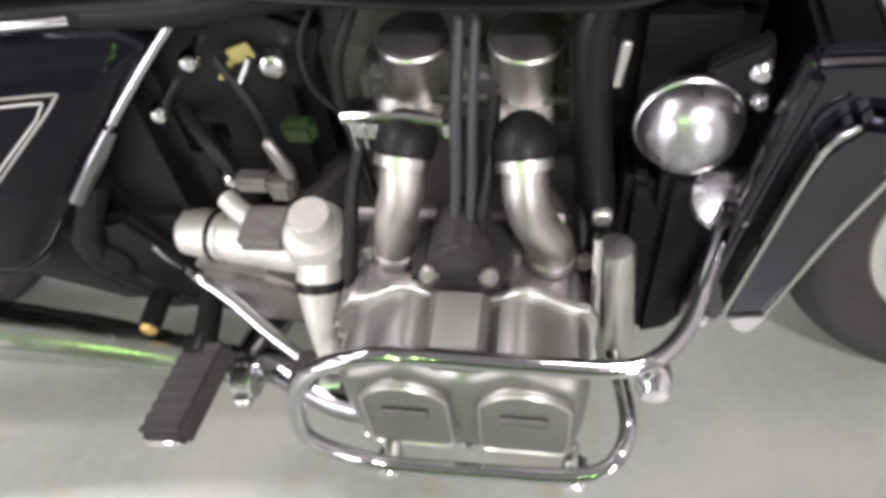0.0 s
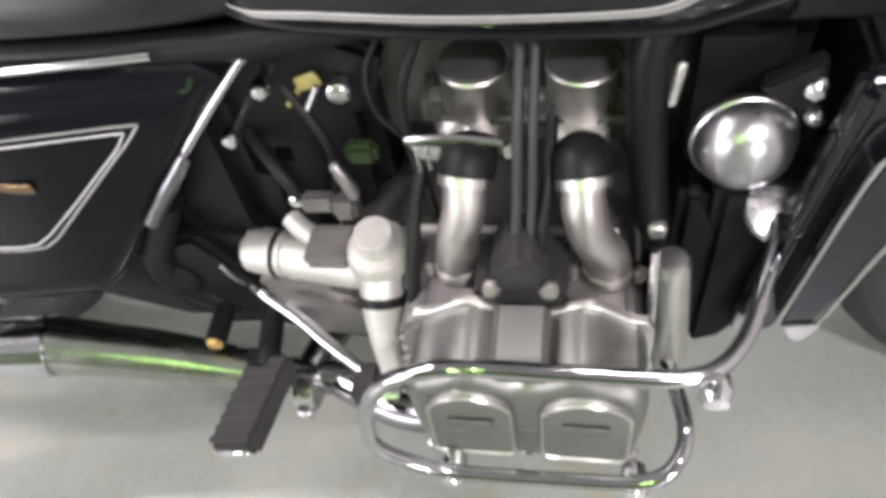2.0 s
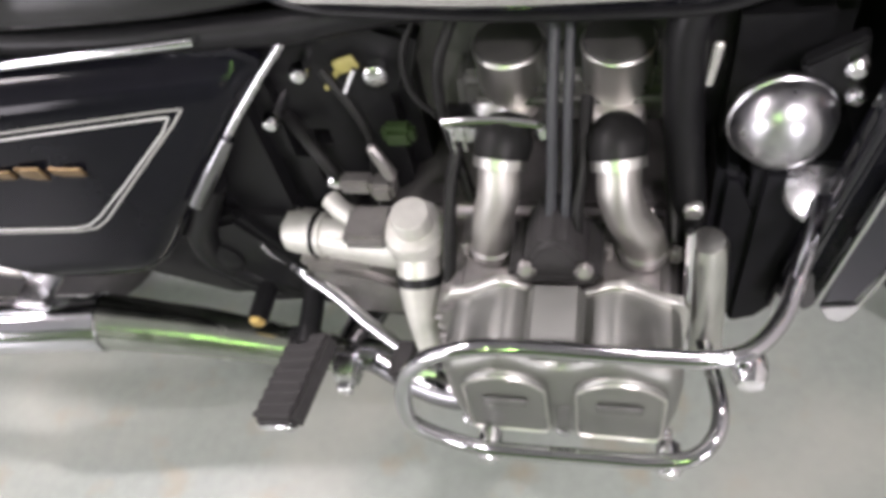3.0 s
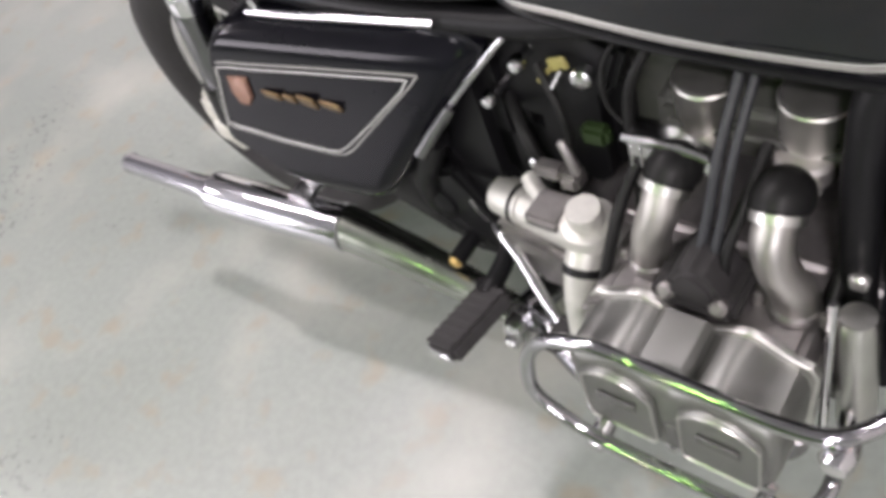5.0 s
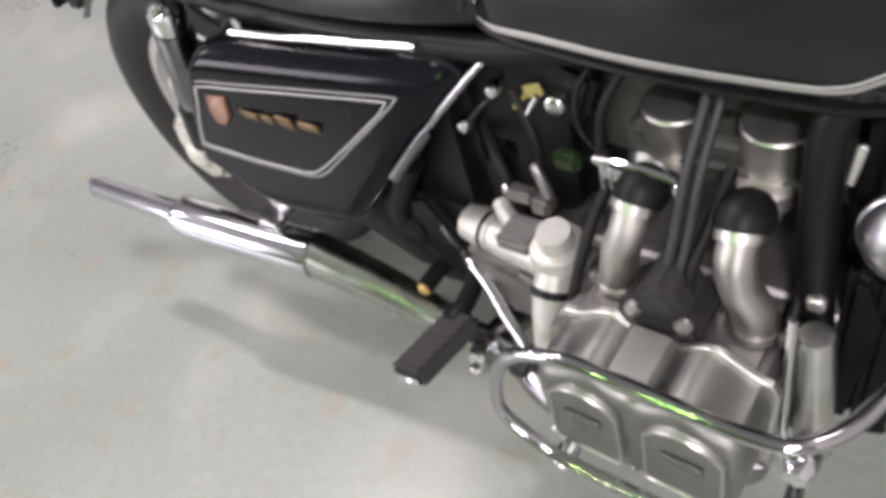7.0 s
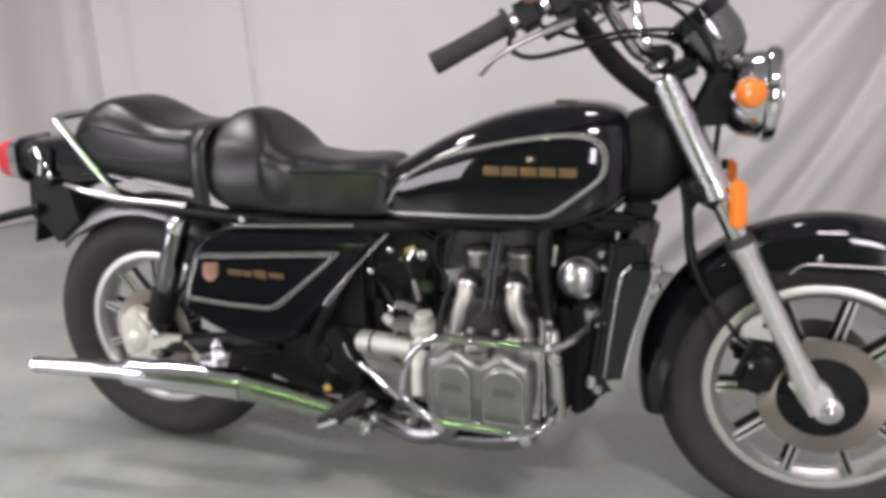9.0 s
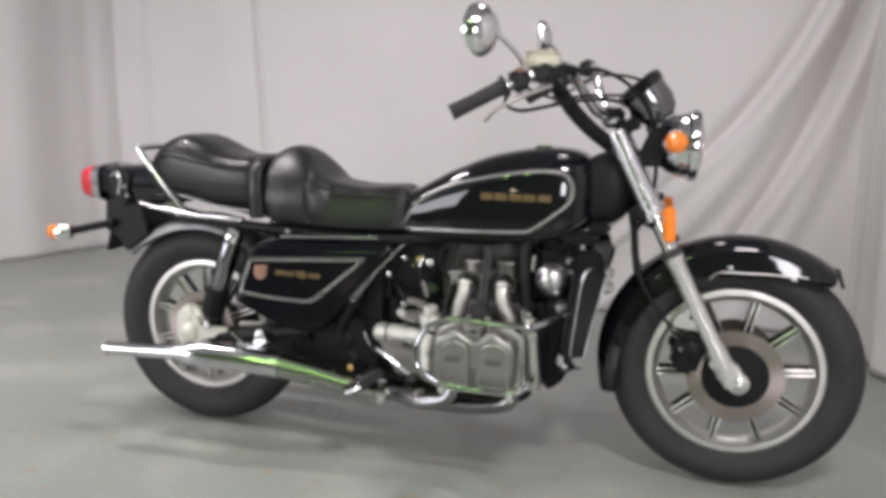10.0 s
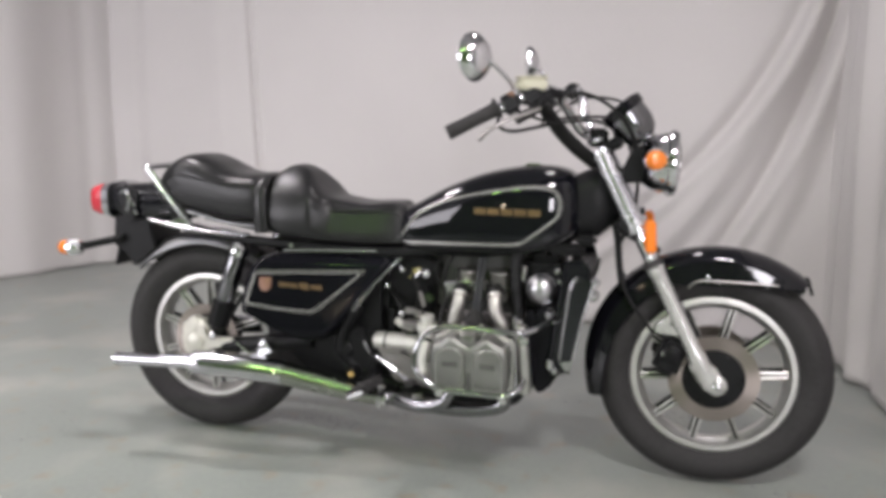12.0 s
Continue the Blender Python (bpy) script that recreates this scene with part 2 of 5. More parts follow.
def tube(pts, r, seg=10, n=6, closed=False, flat=1.0):
    """A round tube along a smooth line; r is one radius or one for each given point."""
    line = spline(pts, n, closed)
    m = len(line)
    rs = r if isinstance(r, (list, tuple)) else [r] * len(pts)
    bm = bmesh.new()
    rings, up = [], None
    for i, q in enumerate(line):
        a = line[(i - 1) % m] if closed or i else q
        b = line[(i + 1) % m] if closed or i + 1 < m else q
        d = (b - a).normalized()
        if up is None:
            up = Vector((0, 0, 1)) if abs(d.z) < 0.9 else Vector((0, 1, 0))
        side = d.cross(up).normalized()
        up = side.cross(d).normalized()
        f = i / (m - 1) * (len(rs) - 1) if m > 1 else 0
        i0 = min(int(f), len(rs) - 2) if len(rs) > 1 else 0
        rad = rs[i0] + (rs[min(i0 + 1, len(rs) - 1)] - rs[i0]) * (f - i0)
        rings.append([bm.verts.new(q + (side * math.cos(2 * math.pi * k / seg) + up * flat * math.sin(2 * math.pi * k / seg)) * rad) for k in range(seg)])
    for i in range(m if closed else m - 1):
        a, b = rings[i], rings[(i + 1) % m]
        for k in range(seg):
            bm.faces.new((a[k], a[(k + 1) % seg], b[(k + 1) % seg], b[k]))
    if not closed:
        bm.faces.new(rings[0])
        bm.faces.new(rings[-1])
    return bm


def lathe(base, axis, profile, seg=32, close=False, scale=(1, 1)):
    """Turned round axis from base: rows of (radius, way along the axis)."""
    ax = Vector(axis).normalized()
    u = ax.cross(Vector((0, 0, 1)) if abs(ax.z) < 0.9 else Vector((1, 0, 0))).normalized()
    v = u.cross(ax).normalized()
    bm = bmesh.new()
    rings = []
    for r, h in profile:
        c = Vector(base) + ax * h
        if r < 1e-5:
            rings.append([bm.verts.new(c)])
        else:
            rings.append([bm.verts.new(c + (u * math.cos(2 * math.pi * k / seg) * scale[0] + v * math.sin(2 * math.pi * k / seg) * scale[1]) * r) for k in range(seg)])
    pairs = list(zip(rings, rings[1:] + ([rings[0]] if close else [])))
    for a, b in pairs if close else pairs:
        for k in range(seg):
            k2 = (k + 1) % seg
            if len(a) == 1 and len(b) == 1:
                continue
            if len(a) == 1:
                bm.faces.new((a[0], b[k2], b[k]))
            elif len(b) == 1:
                bm.faces.new((a[k], a[k2], b[0]))
            else:
                bm.faces.new((a[k], a[k2], b[k2], b[k]))
    if not close:
        for ring in (rings[0], rings[-1]):
            if len(ring) > 2:
                bm.faces.new(ring)
    return bm


def slab(outline, y0, y1, bevel=0.004, seg=2, shear=0.0, z_ref=0.0):
    """A plate cut to an outline of (x, z), from y0 to y1, with rounded edges; shear leans it out towards its foot."""
    bm = bmesh.new()
    lo = [bm.verts.new((x, y0, z)) for x, z in outline]
    hi = [bm.verts.new((x, y1, z)) for x, z in outline]
    k = len(outline)
    bm.faces.new(lo)
    bm.faces.new(list(reversed(hi)))
    for i in range(k):
        bm.faces.new((lo[i], hi[i], hi[(i + 1) % k], lo[(i + 1) % k]))
    if bevel:
        bmesh.ops.bevel(bm, geom=list(bm.edges), offset=bevel, segments=seg, affect="EDGES", clamp_overlap=True)
    if shear:
        for v in bm.verts:
            v.co.y -= (z_ref - v.co.z) * shear
    return bm


def pillow(outline, y0, y1, r, side=1, seg=5):
    """A plate cut to a smooth outline of (x, z) whose outer rim is rolled over with radius r; side -1 mirrors it."""
    k = len(outline)
    area = sum(outline[i][0] * outline[(i + 1) % k][1] - outline[(i + 1) % k][0] * outline[i][1] for i in range(k))
    way = 1 if area > 0 else -1
    inward = []
    for i in range(k):
        (xa, za), (xb, zb) = outline[i - 1], outline[(i + 1) % k]
        d = Vector((xb - xa, zb - za)).normalized()
        inward.append(Vector((-d.y, d.x)) * way)
    bm, rings = bmesh.new(), []
    for y, inset in [(y0, 0.0)] + [(y1 - r + r * math.sin(a), r * (1 - math.cos(a))) for a in steps(0, math.pi / 2, seg)]:
        rings.append([bm.verts.new((x + n.x * inset, side * y, z + n.y * inset)) for (x, z), n in zip(outline, inward)])
    for a, b in zip(rings, rings[1:]):
        for i in range(k):
            bm.faces.new((a[i], a[(i + 1) % k], b[(i + 1) % k], b[i]))
    bm.faces.new(rings[0])
    bm.faces.new(rings[-1])
    return bm


def block(centre, size, m=None, bevel=0.004, seg=2):
    """A box with rounded edges, turned by m."""
    bm = bmesh.new()
    bmesh.ops.create_cube(bm, size=1.0)
    bmesh.ops.scale(bm, vec=size, verts=bm.verts)
    if bevel:
        bmesh.ops.bevel(bm, geom=list(bm.edges), offset=bevel, segments=seg, affect="EDGES", clamp_overlap=True)
    bmesh.ops.transform(bm, matrix=Matrix.Translation(centre) @ (m or Matrix()), verts=bm.verts)
    return bm


def between(rows, x):
    """The value at x in rows of (x, value), with x rising."""
    if x <= rows[0][0]:
        return rows[0][1]
    for (a, p), (b, q) in zip(rows, rows[1:]):
        if x <= b:
            t = (x - a) / (b - a)
            return p + (q - p) * t
    return rows[-1][1]


def smooth_rows(rows, n=5):
    return [(v.x, v.z) for v in spline([(a, 0, b) for a, b in rows], n)]


def loft(xs, top, low, half, power=2.6, seg=28, round_low=None, belly=0.5):
    """A body along x: its top and foot, half its width and how square it is in section."""
    bm, rings = bmesh.new(), []
    for x in xs:
        zt, zb, hw = between(top, x), between(low, x), between(half, x)
        mid = zb + (zt - zb) * belly
        ring = []
        for k in range(seg):
            a = 2 * math.pi * (k + 0.5) / seg
            c, s = math.cos(a), math.sin(a)
            p = round_low if round_low and s < 0 else power
            ring.append(bm.verts.new((x, hw * math.copysign(abs(c) ** (2 / p), c), mid + ((zt - mid) if s > 0 else (mid - zb)) * math.copysign(abs(s) ** (2 / p), s))))
        rings.append(ring)
    for a, b in zip(rings, rings[1:]):
        for k in range(seg):
            bm.faces.new((a[k], a[(k + 1) % seg], b[(k + 1) % seg], b[k]))
    bm.faces.new(rings[0])
    bm.faces.new(rings[-1])
    return bm


def steps(a, b, n):
    return [a + (b - a) * i / n for i in range(n + 1)]


def aim(d):
    """The turn that takes z to the way d."""
    return Vector(d).to_track_quat("Z", "Y").to_matrix().to_4x4()


# ---- the room ----
def sheet(name, quad, mat, thick, label, category):
    """A wall, floor or ceiling: four corners, with a thickness away from the room."""
    bm = bmesh.new()
    v = [bm.verts.new(c) for c in quad]
    f = bm.faces.new(v)
    n = (v[1].co - v[0].co).cross(v[2].co - v[1].co).normalized()
    top = bmesh.ops.extrude_face_region(bm, geom=[f])
    bmesh.ops.translate(bm, vec=-n * thick, verts=[g for g in top["geom"] if isinstance(g, bmesh.types.BMVert)])
    return tagged(part(name, bm, mat), label, category, "", "structure")


X0, X1, Y0, Y1, H = -5.2, 3.4, -4.2, 3.3, 2.75
sheet("floor", [(X0, Y0, 0), (X1, Y0, 0), (X1, Y1, 0), (X0, Y1, 0)], floor_mat, 0.1, "grey-green painted concrete floor with worn pale patches", "floor")
sheet("ceiling", [(X0, Y1, H), (X1, Y1, H), (X1, Y0, H), (X0, Y0, H)], ceiling_paint, 0.1, "plain grey painted ceiling", "ceiling")
sheet("wall_north", [(X1, Y1, 0), (X1, Y1, H), (X0, Y1, H), (X0, Y1, 0)][::-1], wall_paint, 0.12, "plain grey painted wall behind the backdrop", "wall")
wx0, wx1, wz0, wz1 = WIN
vx0, vx1, vz0, vz1 = WIN2
south = bmesh.new()
for x0, x1, z0, z1 in ((X0, wx0, 0, H), (wx1, vx0, 0, H), (vx1, X1, 0, H), (wx0, wx1, 0, wz0), (wx0, wx1, wz1, H), (vx0, vx1, 0, vz0), (vx0, vx1, vz1, H)):
    south = merge(south, block(((x0 + x1) / 2, Y0 - 0.06, (z0 + z1) / 2), (x1 - x0, 0.12, z1 - z0), None, 0))
bmesh.ops.remove_doubles(south, verts=south.verts, dist=0.0005)
tagged(part("wall_south", south, dark_wall), "green painted wall with two windows", "wall", "", "structure")
for nm, (a0, a1, b0, b1) in (("window_1", WIN), ("window_2", WIN2)):
    win = bmesh.new()
    for x0, x1, z0, z1 in ((a0, a0 + 0.05, b0, b1), (a1 - 0.05, a1, b0, b1), (a0 + 0.05, a1 - 0.05, b0, b0 + 0.05), (a0 + 0.05, a1 - 0.05, b1 - 0.05, b1)):
        win = merge(win, block(((x0 + x1) / 2, Y0 - 0.03, (z0 + z1) / 2), (x1 - x0, 0.05, z1 - z0), None, 0.004, 1))
    tagged(part(nm, win, lamp_white), "white-framed window letting in daylight", "window", "", "structure")
sheet("wall_east", [(X1, Y0, 0), (X1, Y0, H), (X1, Y1, H), (X1, Y1, 0)][::-1], wall_paint, 0.12, "plain grey painted wall", "wall")
sheet("wall_west", [(X0, Y0, 0), (X0, Y0, H), (X0, Y1, H), (X0, Y1, 0)], wall_paint, 0.12, "plain grey painted wall", "wall")


def curtain(a, b, height, creases, label, seed, ripple=0.012, nx=190, nz=70, foot=0.004):
    """A hanging canvas from a to b on the floor; creases: rows of (way along at the foot, at mid height, at the top, width, depth)."""
    a, b = Vector((*a, 0)), Vector((*b, 0))
    along = (b - a).normalized()
    out = Vector((along.y, -along.x, 0))
    length = (b - a).length
    bm, grid = bmesh.new(), []
    for i in range(nx + 1):
        col = []
        for j in range(nz + 1):
            s, z = length * i / nx, foot + (height - foot) * j / nz
            d = 0.03 * noise.noise(Vector((s * 0.9, z * 0.35, seed))) + ripple * noise.noise(Vector((s * 3.2, z * 0.7, seed + 5)))
            h = z / 1.7
            for s0, s1, s2, w, deep in creases:
                c = s0 * (1 - h) * (1 - 2 * h) + 4 * s1 * h * (1 - h) + s2 * h * (2 * h - 1)
                g = (s - c) / w
                d += deep * (math.exp(-g * g) - 0.55 * math.exp(-((g - 1.7) ** 2)))
            col.append(bm.verts.new(a + along * s + out * d + Vector((0, 0, z))))
        grid.append(col)
    for i in range(nx):
        for j in range(nz):
            bm.faces.new((grid[i][j], grid[i + 1][j], grid[i + 1][j + 1], grid[i][j + 1]))
    ob = part("curtain", bm, canvas, None, label, 80)
    thick = ob.modifiers.new("thickness", "SOLIDIFY")
    thick.thickness = 0.003
    return tagged(ob, "", "curtain", "backdrop curtains")


curtain((-2.72, 2.70), (2.30, 1.545), 2.7,
        [(0.25, 0.25, 0.28, 0.06, -0.018), (0.62, 0.6, 0.6, 0.07, -0.014), (1.74, 1.68, 1.64, 0.022, -0.065), (1.4, 1.4, 1.38, 0.12, 0.02), (3.1, 3.12, 3.1, 0.14, 0.02),
         (3.4, 4.44, 4.94, 0.05, -0.052), (4.28, 4.81, 5.05, 0.045, -0.06), (3.95, 4.62, 4.99, 0.07, 0.035), (4.6, 4.95, 5.12, 0.05, 0.02)],
        "grey-white canvas backdrop with diagonal drape folds", 3, nx=460, nz=110)
curtain((2.25, 1.60), (2.37, -1.2), 2.7, [(0.12, 0.14, 0.2, 0.05, -0.03), (0.5, 0.45, 0.4, 0.07, 0.04), (1.2, 1.2, 1.15, 0.09, 0.03)],
        "grey-white canvas side curtain reaching down to the floor", 11, foot=0.012)
curtain((-3.3, 0.5), (-2.36, 2.60), 2.7, [(1.62, 1.62, 1.64, 0.22, 0.05), (1.2, 1.2, 1.2, 0.1, -0.02), (2.1, 2.1, 2.1, 0.06, -0.012)],
        "grey-white canvas side curtain hanging straight", 17)


def ceiling_fixture(x, y, length, width, watts, turn):
    base = new("ceiling_light")
    base.matrix_basis = pose(x, y, LAMP_Z, 0, 0, turn)
    tray = bmesh.new()
    hl, hw = length / 2 + 0.03, width / 2 + 0.03
    for sx, sy, cx, cy in ((2 * hl, 0.02, 0, -hw), (2 * hl, 0.02, 0, hw), (0.02, 2 * hw - 0.024, -hl, 0), (0.02, 2 * hw - 0.024, hl, 0)):
        tray = merge(tray, block((cx, cy, 0.045), (sx, sy, 0.11), None, 0.003, 1))
    tray = merge(tray, block((0, 0, 0.11), (2 * hl - 0.03, 2 * hw - 0.03, 0.012), None, 0.003, 1))
    t = finish(new("tray", bpy.data.meshes.new("tray")), tray, lamp_white)
    t.parent = base
    for y1 in (-width / 4, width / 4):
        c = finish(new("lamp_tube", bpy.data.meshes.new("lamp_tube")), lathe((-length / 2, y1, 0.055), (1, 0, 0), [(0.013, 0), (0.013, length)], 12), lamp_glow)
        c.parent = base
    for x1 in (-length / 3, length / 3):
        c = finish(new("hanger", bpy.data.meshes.new("hanger")), lathe((x1, 0, 0.11), (0, 0, 1), [(0.012, 0), (0.012, H - LAMP_Z - 0.11)], 8), lamp_white)
        c.parent = base
    return tagged(base, "white twin-tube ceiling light, switched on", "ceiling light", "ceiling lights")


for row in LAMPS:
    ceiling_fixture(*row)

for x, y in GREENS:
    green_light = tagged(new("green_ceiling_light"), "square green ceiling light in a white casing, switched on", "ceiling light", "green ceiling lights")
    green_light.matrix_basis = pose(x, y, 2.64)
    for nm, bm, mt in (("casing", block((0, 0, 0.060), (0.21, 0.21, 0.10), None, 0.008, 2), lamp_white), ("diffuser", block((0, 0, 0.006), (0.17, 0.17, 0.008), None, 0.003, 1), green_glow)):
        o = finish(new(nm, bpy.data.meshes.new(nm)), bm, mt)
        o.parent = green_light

# small warm lamp on the south wall
spot = tagged(new("wall_lamp"), "small round warm lamp in a black housing, switched on", "wall lamp")
spot.matrix_basis = pose(0.15, Y0, 1.3)
for nm, bm, mt in (("wall_plate", block((0, 0.008, 0), (0.10, 0.016, 0.10), None, 0.004, 2), black_satin),
                   ("housing", lathe((0, 0.016, 0), (0, 1, 0), [(0.03, 0), (0.035, 0.01), (0.058, 0.07), (0.060, 0.10), (0.056, 0.10), (0.052, 0.07), (0.02, 0.03)], 28), black_satin),
                   ("bulb", lathe((0, 0.05, 0), (0, 1, 0), [(0.0, 0), (0.03, 0.01), (0.045, 0.03), (0.036, 0.045), (0.0, 0.055)], 24), warm_glow)):
    o = finish(new(nm, bpy.data.meshes.new(nm)), bm, mt)
    o.parent = spot

# ---- the motorcycle ----
bike = tagged(new("motorcycle"), "black touring motorcycle with chrome engine guards and stepped black seat", "motorcycle")
bike.matrix_basis = pose(0.8, 0, 0)

FRONT, REAR = Vector((1.597, 0, 0.331)), Vector((-0.014, 0, 0.323))


# wheels
def wheel(name, c, rim_r, tyre_r, tyre_w, rim_w, hub_r, disc_r, label):
    y = Vector((0, 1, 0))
    rim = part(name, lathe(c, y, [(rim_r - 0.004, -rim_w), (rim_r, -rim_w + 0.002), (rim_r + 0.003, -rim_w + 0.008), (rim_r - 0.012, -rim_w + 0.022), (rim_r - 0.022, -0.012), (rim_r - 0.022, 0.012),
                                  (rim_r - 0.012, rim_w - 0.022), (rim_r + 0.003, rim_w - 0.008), (rim_r, rim_w - 0.002), (rim_r - 0.004, rim_w),
                                  (rim_r - 0.017, rim_w - 0.001), (rim_r - 0.026, rim_w - 0.016), (rim_r - 0.034, 0.010), (rim_r - 0.034, -0.010), (rim_r - 0.026, -rim_w + 0.016), (rim_r - 0.017, -rim_w + 0.001)], 96, True),
               rim_alloy, bike, label)
    h = tyre_r - rim_r
    prof = []
    for k in range(-12, 13):
        a = k / 12 * 1.92
        w = tyre_w * math.sin(a) / math.sin(1.62) if abs(a) < 1.62 else tyre_w * math.copysign(1 - 1.6 * (abs(a) - 1.62), a)
        r = rim_r - 0.004 + h * (0.36 + 0.64 * math.cos(a * 0.93)) if abs(a) < 1.7 else rim_r - 0.004 + h * 0.2 * (2.0 - abs(a)) / 0.3
        prof.append((r, w))
    for k in (-6, -3, 3, 6):
        r, w = prof[12 + k]
        prof[12 + k] = (r - 0.004, w)
    top = max(r for r, w in prof)
    prof = [(r + tyre_r - top if r > rim_r + h * 0.3 else r, w) for r, w in prof]
    tread = lathe(c, y, prof + [(rim_r - 0.016, tyre_w * 0.4), (rim_r - 0.016, -tyre_w * 0.4)], 96, True)
    part("tyre", tread, rubber, rim, "black ribbed rubber tyre")
    part("hub", lathe(c, y, [(0.0, -0.062), (0.034, -0.062), (0.042, -0.056), (hub_r, -0.042), (hub_r + 0.012, -0.03), (hub_r + 0.012, 0.03), (hub_r, 0.042), (0.042, 0.056), (0.0, 0.06)], 40), black_satin, rim)
    spoke = bmesh.new()
    r0, r1 = hub_r, rim_r - 0.028
    for yy in (-0.026, 0.018):
        web = bmesh.new()
        v = [web.verts.new(q) for q in ((r0, yy, -0.0085), (r1, yy, -0.0065), (r1, yy, 0.0065), (r0, yy, 0.0085), (r0, yy + 0.006, -0.0085), (r1, yy + 0.006, -0.0065), (r1, yy + 0.006, 0.0065), (r0, yy + 0.006, 0.0085))]
        for f in ((0, 1, 2, 3), (7, 6, 5, 4), (0, 4, 5, 1), (1, 5, 6, 2), (2, 6, 7, 3), (3, 7, 4, 0)):
            web.faces.new([v[i] for i in f])
        spoke = merge(spoke, web)
    n0 = len(spoke.faces)
    for z0, z1 in ((-0.0085, -0.0065), (0.0085, 0.0065)):
        spoke = merge(spoke, tube([(r0, -0.028, z0), (r1, -0.028, z1)], 0.0032, 6))
    spoke.faces.ensure_lookup_table()
    for f in spoke.faces[n0:]:
        f.material_index = 1
    first = part("spoke", spoke, [black_satin, bright_alloy], rim, "black spoke with polished edges")
    turn0 = 5 if name == "front_wheel" else 20
    for k in range(10):
        m = Matrix.Translation(c) @ Matrix.Rotation(-radians(turn0 + 36 * k), 4, "Y")
        if k:
            share("spoke", first.data, m, rim)["label"] = first["label"]
        else:
            first.matrix_basis = m
    for side in ((-1, 1) if name == "front_wheel" else (-1,)):
        yy = 0.062 * side
        disc = lathe(c + y * (yy - 0.0035), y, [(disc_r * 0.66, 0), (disc_r, 0), (disc_r, 0.007), (disc_r * 0.66, 0.007)], 64, True)
        d = part("brake_disc", disc, disc_steel, rim, "bare steel brake disc")
    carrier = lathe(c - y * 0.070, y, [(0.03, 0), (disc_r * 0.56, 0.002), (disc_r * 0.69, 0.004), (disc_r * 0.69, 0.010), (0.03, 0.012)], 48, True)
    for k in range(6):
        a = 2 * math.pi * k / 6
        carrier = merge(carrier, lathe(c + Vector((math.cos(a), 0, math.sin(a))) * disc_r * 0.62 - y * 0.076, y, [(0.0, 0), (0.005, 0.0), (0.006, 0.006)], 8))
    part("disc_carrier", carrier, black_satin, rim)
    return rim


front = wheel("front_wheel", FRONT, 0.2305, 0.328, 0.056, 0.034, 0.062, 0.125, "alloy front wheel with ten black spokes")
rear = wheel("rear_wheel", REAR, 0.2145, 0.325, 0.071, 0.042, 0.068, 0.115, "alloy rear wheel with black spokes")


# front fork, fender and brake
def on_fork(s, y=0.0):
    """A place on the fork's line: 0 at its top, 1 at the axle."""
    return Vector((1.247 + s * 0.335, y, 0.985 - s * 0.655))


